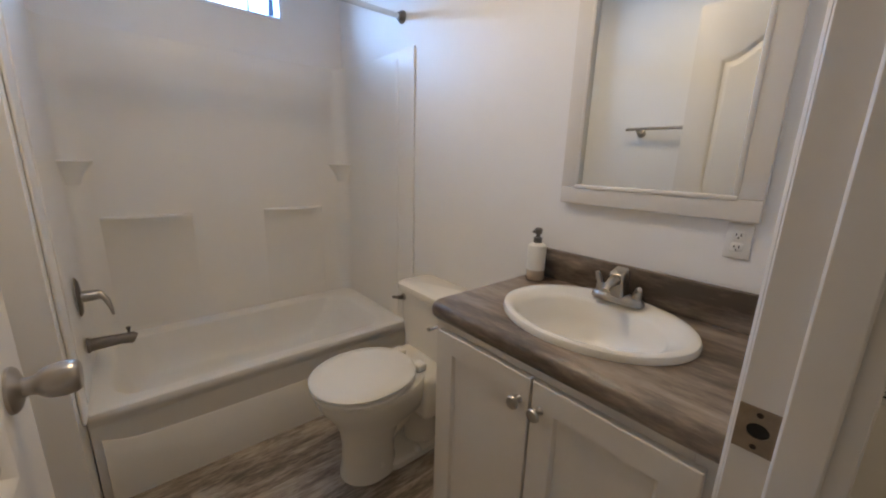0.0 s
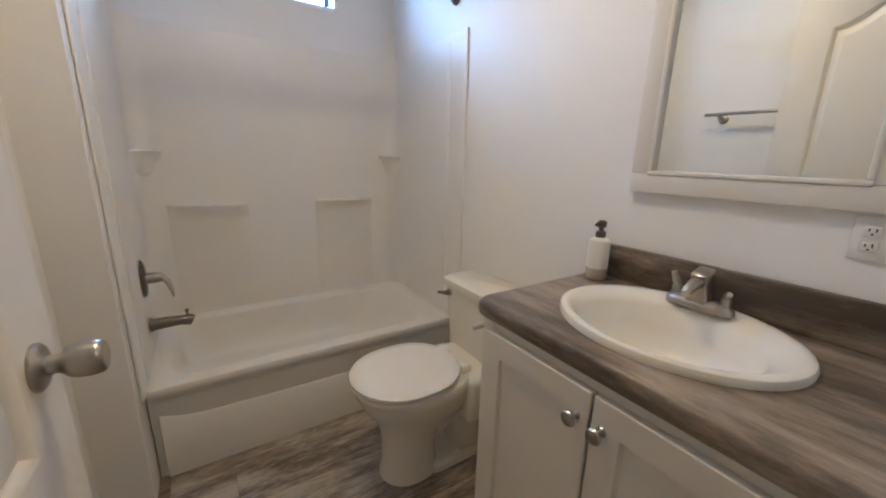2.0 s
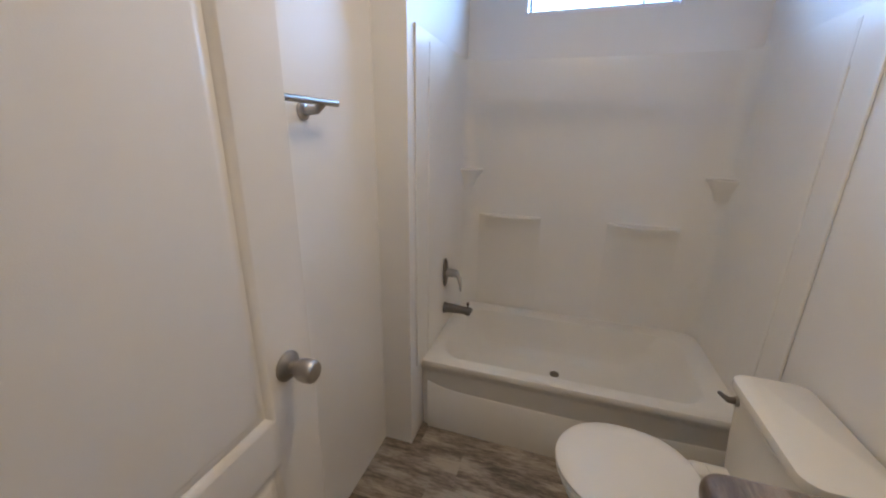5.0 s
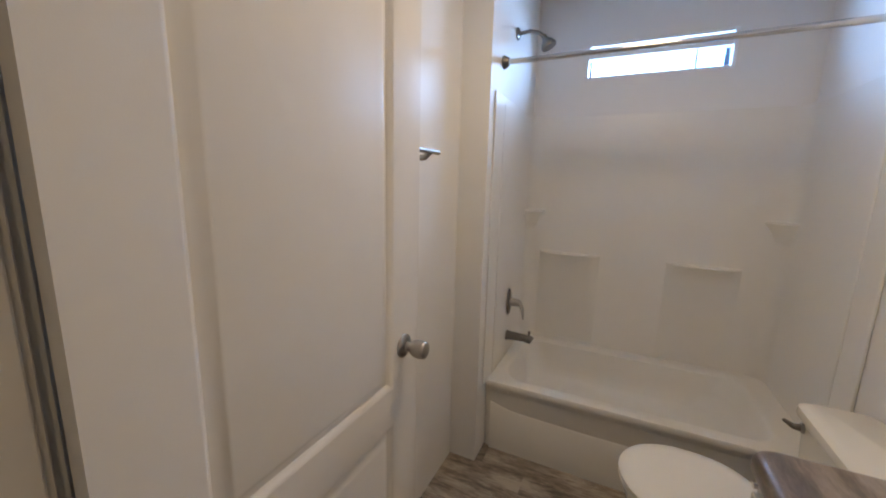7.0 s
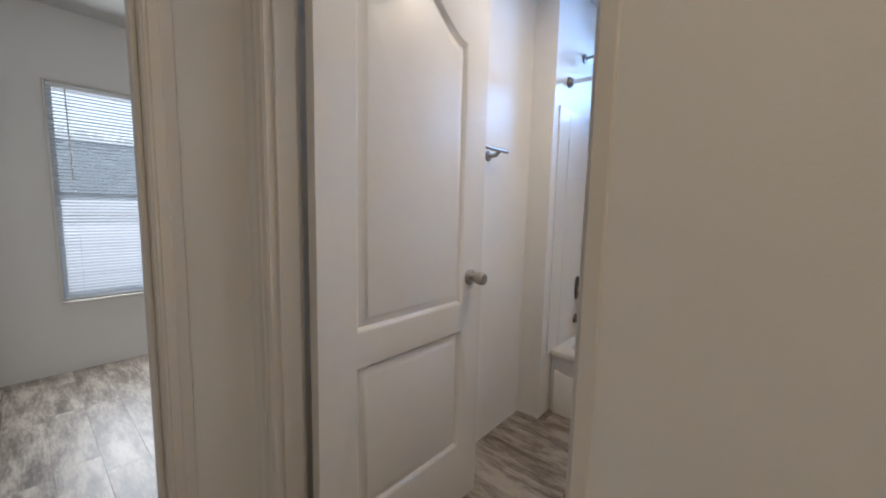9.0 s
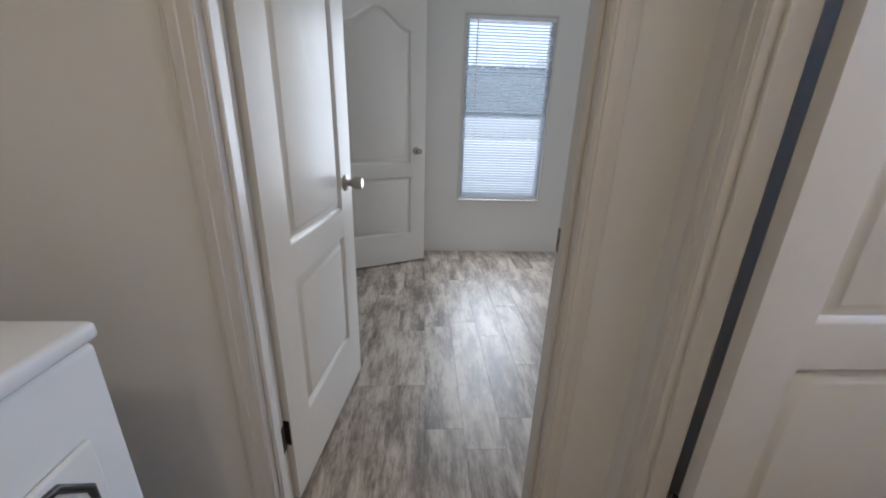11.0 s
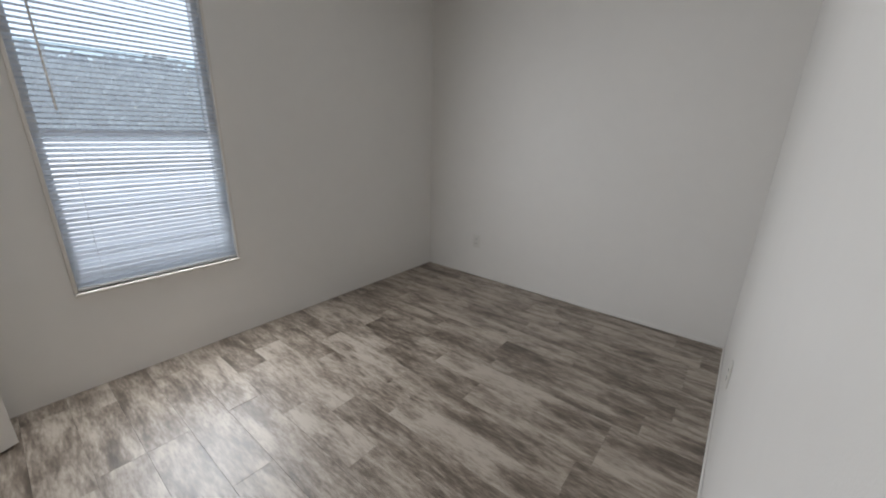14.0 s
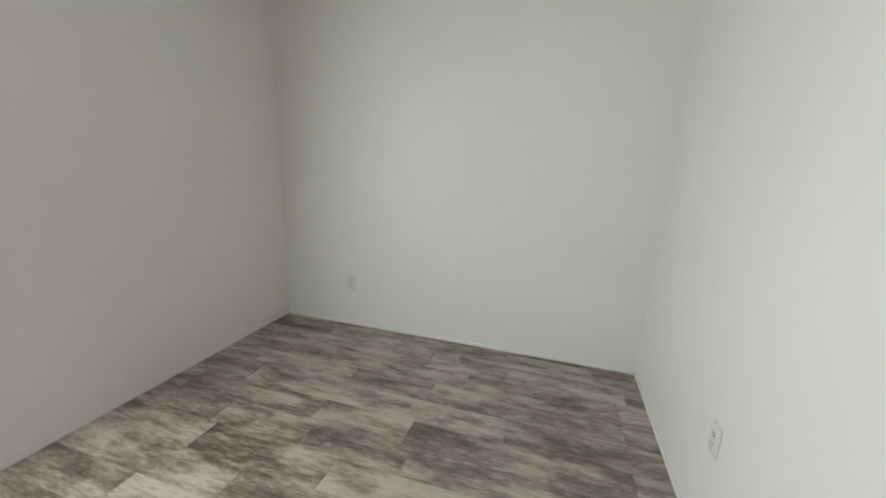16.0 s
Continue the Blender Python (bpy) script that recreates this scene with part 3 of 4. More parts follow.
# ---- bathroom ----
def bathtub():
    tub = empty("bathtub", (0, YT, 0))
    x0, x1, y0, y1 = 0.004, XM - 0.004, 0.0, YN - YT - 0.004
    zr = TUB_Z
    bm = bmesh.new()
    def ring(ax0, ay0, ax1, ay1, r, z):
        return rounded_rect(ax0, ay0, ax1, ay1, r, z, 8)
    # from the apron's foot over the rim and down into the basin
    rings = [ring(x0, y0 + 0.030, x1, y1, 0.004, 0.0), ring(x0, y0 + 0.014, x1, y1, 0.004, zr - 0.062), ring(x0, y0 + 0.012, x1, y1, 0.004, zr - 0.052), ring(x0, y0 + 0.003, x1, y1, 0.006, zr - 0.034),
             ring(x0, y0, x1, y1, 0.008, zr - 0.012), ring(x0 + 0.003, y0 + 0.004, x1 - 0.003, y1 - 0.003, 0.012, zr - 0.003), ring(x0 + 0.010, y0 + 0.012, x1 - 0.010, y1 - 0.010, 0.02, zr),
             ring(x0 + 0.060, y0 + 0.062, x1 - 0.100, y1 - 0.062, 0.10, zr - 0.001), ring(x0 + 0.070, y0 + 0.074, x1 - 0.112, y1 - 0.074, 0.10, zr - 0.010),
             ring(x0 + 0.085, y0 + 0.092, x1 - 0.150, y1 - 0.092, 0.11, zr - 0.10), ring(x0 + 0.105, y0 + 0.118, x1 - 0.215, y1 - 0.118, 0.12, zr - 0.175),
             ring(x0 + 0.135, y0 + 0.150, x1 - 0.265, y1 - 0.150, 0.11, zr - 0.205), ring(x0 + 0.20, y0 + 0.21, x1 - 0.34, y1 - 0.21, 0.08, zr - 0.212)]
    loft(bm, rings, (False, True))
    part("basin", bm, M_TUB, tub, "glossy off-white fibreglass basin and rim")
    # raised lower field of the apron with a curved upper edge
    bm = bmesh.new()
    n = 24
    front, back = [], []
    for k in range(n + 1):
        x = 0.03 + (x1 - 0.06) * k / n
        u = k / n
        z = 0.235 - 0.012 * math.sin(math.pi * u) + (0.03 * (1 - u / 0.12) ** 2 if u < 0.12 else 0)
        front.append((x, z))
    top_f = [bm.verts.new((x, 0.012, z - 0.010)) for x, z in front]
    top_b = [bm.verts.new((x, 0.022, z + 0.004)) for x, z in front]
    low_f = [bm.verts.new((x, 0.016, 0.0)) for x, z in front]
    for k in range(n):
        bm.faces.new((low_f[k], low_f[k + 1], top_f[k + 1], top_f[k]))
        bm.faces.new((top_f[k], top_f[k + 1], top_b[k + 1], top_b[k]))
    part("apron_panel", bm, M_TUB, tub, "raised apron panel")
    part("drain", turned(bmesh.new(), [(-0.004, 0.024), (0.003, 0.024), (0.006, 0.018), (0.010, 0.016), (0.012, 0.008)], pose(0.595, 0.40, zr - 0.212)), M_DARKNICKEL, tub, "dark drain stopper")
    return tagged(tub, "off-white fibreglass alcove bathtub with curved apron", "bathtub")


def surround():
    """Fibreglass wall shell round the tub: coved corners, moulded ledges and ribbed front flanges."""
    su = empty("tub_surround", (0, YN, TUB_Z))
    top = 1.715 - TUB_Z
    t, r = 0.007, 0.085
    yf = 1.50 - YN
    # plan of the inner face, from one front edge round the two coved corners to the other
    inner = [(t, yf)] + [(t + r - r * math.cos(radians(a)), -t - r + r * math.sin(radians(a))) for a in range(0, 91, 10)]
    inner += [(XM - x, y) for x, y in reversed(inner)]
    def offset(d):
        return [(max(x, t + d) if x < XM / 2 else min(x, XM - t - d), min(y, -t - d)) for x, y in inner]
    bm = bmesh.new()
    heights = [(0.0, 0.004), (0.012, 0.0), (top - 0.16, 0.0), (top - 0.145, 0.003), (top - 0.012, 0.003), (top - 0.003, 0.0), (top, -0.004)]
    rows = [[bm.verts.new((x, y, z)) for x, y in offset(d)] for z, d in heights]
    outer = [bm.verts.new((0.0012 if x < XM / 2 else XM - 0.0012, min(y, -0.0012) if abs(y) > 0.1 else -0.0012, top)) for x, y in inner]
    rows.append(outer)
    for p, q in zip(rows, rows[1:]):
        for k in range(len(inner) - 1):
            bm.faces.new((p[k], p[k + 1], q[k + 1], q[k]))
    part("wall_shell", bm, M_TUB, su, "one-piece shell with coved corners")
    for x0, x1 in ((0.097, 0.440), (0.775, 1.11)):
        # a swelling of the panel that ends in a flat ledge
        bm = bmesh.new()
        rings = []
        for z, d in ((0.02, 0.0005), (0.20, 0.003), (0.36, 0.009), (0.46, 0.020), (0.520, 0.040), (0.543, 0.060), (0.552, 0.062), (0.556, 0.056)):
            ring = []
            for k in range(17):
                u = k / 16
                ring.append(Vector((x0 + (x1 - x0) * u, -t - d * math.sin(math.pi * u) ** 0.55 if 0 < k < 16 else -t, z)))
            ring += [Vector((x1, 0.0, z)), Vector((x0, 0.0, z))]
            rings.append(ring)
        loft(bm, rings)
        part("soap_ledge", bm, M_TUB, su, "moulded soap ledge")
    for cx, sx in ((t, 1), (XM - t, -1)):
        bm = bmesh.new()
        prof = [(0.0, 0.0)] + [(0.105 * math.cos(a), -0.095 * math.sin(a)) for a in [radians(90 * k / 10) for k in range(11)]]
        rings = [[Vector((cx + sx * x * q, -t + y * q, z)) for x, y in prof] for z, q in ((0.70, 0.50), (0.745, 0.64), (0.775, 0.82), (0.792, 0.96), (0.799, 1.0), (0.804, 0.95))]
        loft(bm, rings)
        part("corner_shelf", bm, M_TUB, su, "moulded corner shelf")
    for x, sx in ((0.0, 1), (XM, -1)):
        for y, w, h, cut in ((yf - 0.004, 0.026, 0.0095, 0.0), (yf + 0.125, 0.026, 0.0115, 0.03)):
            lo = (min(x + sx * 0.001, x + sx * h), y, 0.0)
            hi = (max(x + sx * 0.001, x + sx * h), y + w, top - cut)
            part("front_flange", block(lo, hi, 0.004, 3), M_TUB, su, "rounded front flange strip", smooth=False)
    return tagged(su, "glossy off-white fibreglass tub surround with moulded ledges", "tub surround")


def shower_fittings():
    y = 1.862
    v = empty("tub_valve", (0.013, y, 0.69))
    bm = bmesh.new()
    rings = [[Vector((h, s * 0.029 * math.cos(2 * math.pi * k / 28), s * 0.075 * math.sin(2 * math.pi * k / 28))) for k in range(28)] for h, s in ((0, 1), (0.004, 1), (0.010, 0.85), (0.013, 0.55))]
    loft(bm, rings)
    part("escutcheon", bm, M_DARKNICKEL, v, "oval dark nickel escutcheon")
    part("hub", turned(bmesh.new(), [(0, 0.022), (0.028, 0.021), (0.052, 0.019), (0.060, 0.012)], pose(0.010, 0, 0.0, 0, 90, 0)), M_NICKEL, v)
    part("lever", tube(bmesh.new(), [(0.048, 0, 0.006), (0.064, -0.008, 0.004), (0.080, -0.018, -0.020), (0.088, -0.024, -0.050), (0.092, -0.028, -0.080)], [0.013, 0.0125, 0.010, 0.007, 0.004]), M_NICKEL, v, "curved nickel lever")
    tagged(v, "dark nickel single-lever tub valve on the surround", "tub valve")
    s = empty("tub_spout", (0.013, y, 0.495))
    part("flange", turned(bmesh.new(), [(0, 0.03), (0.008, 0.028), (0.012, 0.024)], pose(0, 0, 0, 0, 90, 0)), M_DARKNICKEL, s)
    part("spout", tube(bmesh.new(), [(0.008, 0, 0), (0.05, 0, 0.001), (0.10, 0, 0.0), (0.135, 0, -0.004), (0.142, 0, -0.008)], [0.025, 0.023, 0.020, 0.023, 0.019], 20), M_DARKNICKEL, s, "dark nickel tub spout")
    part("diverter", turned(bmesh.new(), [(0, 0.005), (0.014, 0.005), (0.018, 0.008), (0.026, 0.007)], pose(0.125, 0, 0.018)), M_DARKNICKEL, s, "diverter pull")
    tagged(s, "dark nickel tub spout below the valve", "spout")
    h = empty("wall_shower", (0.003, 1.79, 2.03))
    part("flange", turned(bmesh.new(), [(0, 0.028), (0.006, 0.026), (0.012, 0.014)], pose(0, 0, 0, 0, 90, 0)), M_DARKNICKEL, h)
    part("arm", tube(bmesh.new(), [(0.0, 0, 0), (0.06, 0, 0.004), (0.10, 0, -0.008), (0.125, 0, -0.028)], 0.0085), M_DARKNICKEL, h)
    part("head", turned(bmesh.new(), [(0, 0.012), (0.018, 0.014), (0.03, 0.026), (0.052, 0.036), (0.060, 0.034), (0.061, 0.01)], pose(0.122, 0, -0.024, 0, 150, 0)), M_DARKNICKEL, h, "flared shower head")
    tagged(h, "dark nickel shower head on a bent arm", "shower head")
    r = empty("shower_rod", (0, 1.60, 1.852))
    part("rod", tube(bmesh.new(), [(0.01, 0, 0), (XM - 0.01, 0, 0)], 0.0115, 16), M_CHROME, r)
    for x, a in ((0.001, 90), (XM - 0.001, -90)):
        part("flange", turned(bmesh.new(), [(0, 0.028), (0.008, 0.027), (0.024, 0.017)], pose(x, 0, 0, 0, a, 0)), M_DARKNICKEL, r)
    tagged(r, "straight brushed nickel shower curtain rod across the tub", "shower rod")


def toilet():
    cy = 1.165
    t = empty("toilet", (0, cy, 0))
    # bowl and foot, one casting
    bm = bmesh.new()
    def egg(tip, back, half, z, n=40):
        mid = tip + (back - tip) * 0.47
        pts = []
        for k in range(n):
            a = 2 * math.pi * k / n
            c, s = math.cos(a), math.sin(a)
            x = mid + (back - mid) * math.copysign(abs(c) ** 0.75, c) if c > 0 else mid + (mid - tip) * c
            pts.append(Vector((x, half * s, z)))
        return pts
    rings = [egg(0.700, 0.93, 0.098, 0.0), egg(0.702, 0.93, 0.097, 0.02), egg(0.710, 0.92, 0.092, 0.05), egg(0.712, 0.92, 0.091, 0.14), egg(0.704, 0.95, 0.097, 0.20),
             egg(0.680, 1.075, 0.130, 0.26), egg(0.640, 1.07, 0.158, 0.315), egg(0.618, 1.06, 0.172, 0.36), egg(0.612, 1.055, 0.176, 0.385), egg(0.618, 1.05, 0.172, 0.393)]
    loft(bm, rings)
    part("bowl", bm, M_PORC, t, "glossy white porcelain bowl and foot")
    part("trapway", tube(bmesh.new(), [(0.84, 0, 0.10), (0.90, 0, 0.17), (0.97, 0, 0.22), (1.04, 0, 0.19), (1.07, 0, 0.10), (1.08, 0, 0.0)], [0.06, 0.072, 0.078, 0.078, 0.074, 0.078], 20), M_PORC, t, "porcelain trapway bulge")
    bm = bmesh.new()
    rings = [rounded_rect(0.86, -0.098, 1.15, 0.098, 0.05, 0.0, 6), rounded_rect(0.86, -0.097, 1.15, 0.097, 0.05, 0.022, 6), rounded_rect(0.87, -0.085, 1.14, 0.085, 0.05, 0.034, 6)]
    loft(bm, rings)
    part("foot_plate", bm, M_PORC, t)
    bm = bmesh.new()
    slab(bm, (0.985, -0.155, 0.20), (1.19, 0.155, 0.392), 0.03, 3)
    part("tank_deck", bm, M_PORC, t)
    for z0, z1, tip, name, label in ((0.396, 0.410, 0.602, "seat", "white plastic seat ring"), (0.413, 0.432, 0.600, "seat_lid", "closed white plastic lid")):
        bm = bmesh.new()
        back = 1.005
        rr = [egg(tip + 0.006, back - 0.004, 0.172, z0), egg(tip, back, 0.178, z0 + 0.005), egg(tip, back, 0.178, z1 - 0.007), egg(tip + 0.008, back - 0.006, 0.170, z1 - 0.001), egg(tip + 0.05, back - 0.04, 0.13, z1 + 0.001)]
        loft(bm, rr)
        part(name, bm, M_SEAT, t, label)
    for y in (-0.072, 0.072):
        part("hinge_cap", block((0.990, y - 0.024, 0.393), (1.035, y + 0.024, 0.424), 0.008, 3), M_SEAT, t)
    bm = bmesh.new()
    rings = [rounded_rect(1.105, -0.175, XM - 0.022, 0.175, 0.03, 0.385, 5), rounded_rect(1.095, -0.183, XM - 0.02, 0.183, 0.035, 0.50, 5), rounded_rect(1.088, -0.190, XM - 0.018, 0.190, 0.035, 0.655, 5)]
    loft(bm, rings)
    part("tank", bm, M_PORC, t, "white porcelain tank")
    bm = bmesh.new()
    rings = [rounded_rect(1.076, -0.199, XM - 0.012, 0.199, 0.04, 0.652, 6), rounded_rect(1.072, -0.203, XM - 0.010, 0.203, 0.042, 0.662, 6), rounded_rect(1.074, -0.201, XM - 0.011, 0.201, 0.042, 0.682, 6), rounded_rect(1.090, -0.185, XM - 0.02, 0.185, 0.035, 0.690, 6)]
    loft(bm, rings)
    part("tank_lid", bm, M_PORC, t, "white porcelain tank lid")
    lv = part("flush_lever", tube(bmesh.new(), [(1.082, 0.150, 0.622), (1.066, 0.150, 0.622), (1.060, 0.165, 0.621), (1.059, 0.192, 0.614)], [0.011, 0.009, 0.007, 0.006]), M_DARKNICKEL, t, "dark nickel flush lever")
    part("lever_rose", turned(bmesh.new(), [(0, 0.016), (0.006, 0.015), (0.009, 0.010)], pose(1.090, 0.150, 0.622, 0, -90, 0)), M_NICKEL, lv)
    for y in (-0.098, 0.098):
        part("bolt_cap", turned(bmesh.new(), [(0, 0.016), (0.012, 0.014), (0.018, 0.006)], pose(1.00, y * 0.86, 0.030), 14), M_SEAT, t)
    return tagged(t, "white two-piece toilet with closed round lid", "toilet")


def vanity():
    v = empty("vanity_cabinet", (0, 0, 0))
    xf, y0, y1, top = 0.835, BF + 0.002, 0.752, 0.800
    th = 0.018
    part("side_panel", block((xf, y1 - th, 0.0), (XM - 0.002, y1, top), 0.001, 1), M_CAB, v)
    part("side_panel", block((xf, y0, 0.0), (XM - 0.002, y0 + th, top), 0.001, 1), M_CAB, v)
    part("bottom_panel", block((xf + 0.02, y0 + th, 0.09), (XM - 0.002, y1 - th, 0.105)), M_CAB, v)
    part("toe_kick", block((xf + 0.05, y0 + th, 0.0), (xf + 0.065, y1 - th, 0.09)), M_CAB, v)
    part("back_panel", block((XM - 0.010, y0 + th, 0.105), (XM - 0.004, y1 - th, top)), M_CAB, v)
    f0, f1 = xf - 0.018, xf - 0.0005
    for lo, hi in (((f0, y0, 0.09), (f1, y0 + 0.045, top)), ((f0, y1 - 0.045, 0.09), (f1, y1, top)), ((f0, y0 + 0.045, top - 0.045), (f1, y1 - 0.045, top)), ((f0, y0 + 0.045, 0.09), (f1, y1 - 0.045, 0.135))):
        part("face_frame", block(lo, hi, 0.001, 1), M_CAB, v)
    d0, d1 = f0 - 0.018, f0 - 0.001
    mid = 0.418
    for a, b, kn in ((y0 + 0.028, mid - 0.003, mid - 0.026), (mid + 0.003, y1 - 0.028, mid + 0.028)):
        z0, z1 = 0.115, top - 0.026
        bm = bmesh.new()
        rings = []
        for inset, x in ((0, d1), (0, d0 + 0.002), (0.002, d0), (0.056, d0), (0.062, d0 + 0.008), (0.066, d0 + 0.008)):
            rings.append([Vector((x, y, z)) for y, z in ((a + inset, z0 + inset), (b - inset, z0 + inset), (b - inset, z1 - inset), (a + inset, z1 - inset))])
        loft(bm, rings)
        door = part("door", bm, M_CAB, v, "cream shaker door with recessed panel", smooth=False)
        part("knob", turned(bmesh.new(), [(0, 0.009), (0.004, 0.006), (0.014, 0.006), (0.018, 0.012), (0.024, 0.0155), (0.029, 0.013), (0.031, 0.006)], pose(d0, kn, 0.715, 0, -90, 0), 18), M_NICKEL, door, "round nickel knob")
    return tagged(v, "cream painted vanity cabinet with two shaker doors", "cabinet")


def countertop():
    c = empty("countertop", (0, 0, 0.80))
    xf, xb, y0, y1 = 0.797, XM - 0.001, BF + 0.001, 0.775
    zt = 0.842 - 0.80
    cx, cyy, a, b = 1.045, 0.428, 0.174, 0.212
    # top with rounded front and free end, and a cut-out for the basin
    bm = bmesh.new()
    r = 0.035
    def outline(inset, z):
        pts = [(xb, y0), (xf + inset, y0)]
        for k in range(9):
            ang = radians(90 * k / 8)
            pts.append((xf + inset + r - r * math.cos(ang), y1 - inset - r + r * math.sin(ang)))
        pts.append((xb, y1 - inset))
        return [Vector((x, y, z)) for x, y in pts]
    side = [(0.006, 0.0), (0.001, 0.006), (0.0, 0.014), (0.0, zt - 0.016), (0.003, zt - 0.007), (0.009, zt - 0.0015), (0.016, zt)]
    rows = [[bm.verts.new(p) for p in outline(i, z)] for i, z in side]
    n = len(rows[0])
    for p, q in zip(rows, rows[1:]):
        for k in range(n):
            bm.faces.new((p[k], p[(k + 1) % n], q[(k + 1) % n], q[k]))
    hole = [bm.verts.new(p) for p in oval(cx, cyy, a, b, zt, 40)]
    hole_low = [bm.verts.new(p) for p in oval(cx, cyy, a, b, 0.0, 40)]
    for k in range(40):
        bm.faces.new((hole[k], hole[(k + 1) % 40], hole_low[(k + 1) % 40], hole_low[k]))
    edges = [bm.edges.get((rows[-1][k], rows[-1][(k + 1) % n])) for k in range(n)] + [bm.edges.get((hole[k], hole[(k + 1) % 40])) for k in range(40)]
    bmesh.ops.triangle_fill(bm, edges=edges, use_beauty=True)
    part("top", bm, M_LAM, c, "brown wood-look laminate top with rolled edge")
    part("backsplash", block((XM - 0.022, y0, zt + 0.0005), (XM - 0.001, y1 - 0.02, zt + 0.098), 0.004), M_LAM, c, "dark wood-look backsplash")
    return tagged(c, "brown wood-look laminate countertop with backsplash", "countertop")


def washbasin():
    s = empty("washbasin", (1.045, 0.428, 0.842))
    a, b = 0.193, 0.232
    bm = bmesh.new()
    spec = [(1.0, 0.0005, 0), (1.004, 0.008, 0), (0.99, 0.016, 0), (0.955, 0.020, 0), (0.90, 0.018, -0.004), (0.80, 0.008, -0.022), (0.76, -0.004, -0.024), (0.70, -0.05, -0.022), (0.56, -0.092, -0.018), (0.32, -0.113, -0.006), (0.10, -0.119, 0)]
    rings = [oval(dx, 0, a * k + (0.012 if k < 0.85 else 0) * 0, b * k, z, 48) for k, z, dx in spec]
    loft(bm, rings, (False, True))
    part("bowl", bm, M_PORC, s, "cream oval drop-in bowl with rolled rim")
    part("drain", turned(bmesh.new(), [(-0.002, 0.027), (0.004, 0.026), (0.005, 0.020), (0.001, 0.018), (0.001, 0.004)], pose(0, 0, -0.118)), M_DARKNICKEL, s, "dark nickel drain")
    return tagged(s, "cream oval drop-in washbasin in the countertop", "washbasin")


def faucet():
    f = empty("faucet", (1.182, 0.430, 0.8605))
    bm = bmesh.new()
    rings = [oval(0, 0, 0.028 * k, 0.070 * k, z, 32, 2.6) for k, z in ((1, 0), (1, 0.008), (0.92, 0.016), (0.7, 0.021))]
    loft(bm, rings)
    part("base_plate", bm, M_NICKEL, f)
    bm = bmesh.new()
    rings = [[Vector((cx + dx * w, dy * d, z + tilt * dx * w)) for dx, dy in ((-1, -0.8), (-0.8, -1), (0.8, -1), (1, -0.8), (1, 0.8), (0.8, 1), (-0.8, 1), (-1, 0.8))]
             for cx, w, d, z, tilt in ((0.0, 0.026, 0.024, 0.012, 0), (-0.001, 0.023, 0.020, 0.036, 0), (-0.004, 0.020, 0.017, 0.062, 0.2), (-0.010, 0.021, 0.017, 0.084, 0.3), (-0.010, 0.017, 0.014, 0.088, 0.3))]
    loft(bm, rings)
    sp = part("spout_body", bm, M_NICKEL, f, "upright tapered nickel spout body")
    part("spout", tube(bmesh.new(), [(-0.012, 0, 0.060), (-0.040, 0, 0.062), (-0.066, 0, 0.052), (-0.074, 0, 0.044)], [0.015, 0.013, 0.011, 0.010], 16), M_NICKEL, sp, "short nickel spout")
    for y in (-0.050, 0.050):
        h = part("handle", turned(bmesh.new(), [(0, 0.014), (0.010, 0.011), (0.018, 0.012), (0.024, 0.009), (0.026, 0.004)], pose(0, y, 0.014), 18), M_NICKEL, f, "nickel handle")
        up = 0.030 if y > 0 else 0.010
        part("lever", tube(bmesh.new(), [(0, y, 0.034), (-0.006, y * 1.06, 0.040 + up * 0.4), (-0.012, y * 1.16, 0.040 + up)], [0.008, 0.009, 0.006], 10), M_NICKEL, h)
    return tagged(f, "brushed nickel two-handle centreset faucet on the washbasin", "faucet")


def soap_dispenser():
    s = empty("soap_dispenser", (1.205, 0.716, 0.8425))
    part("bottle_base", turned(bmesh.new(), [(0, 0.027), (0.004, 0.0293), (0.034, 0.0293)], pose(0, 0, 0), 28), M_TANSOAP, s, "tan lower band of the bottle")
    part("bottle", turned(bmesh.new(), [(0.034, 0.0290), (0.0342, 0.0297), (0.103, 0.0297), (0.115, 0.028), (0.121, 0.020), (0.124, 0.013)], pose(0, 0, 0), 28), M_SOAP, s, "off-white cylindrical bottle")
    p = part("pump", turned(bmesh.new(), [(0.123, 0.014), (0.140, 0.014), (0.142, 0.007), (0.152, 0.007), (0.153, 0.012), (0.168, 0.013), (0.172, 0.008)], pose(0, 0, 0), 18), M_PUMP, s, "dark pump head")
    part("nozzle", tube(bmesh.new(), [(0, 0, 0.161), (-0.012, 0.005, 0.162), (-0.019, 0.008, 0.158)], [0.006, 0.005, 0.004], 10), M_PUMP, p)
    return tagged(s, "off-white soap dispenser bottle with dark pump on the countertop", "soap dispenser")


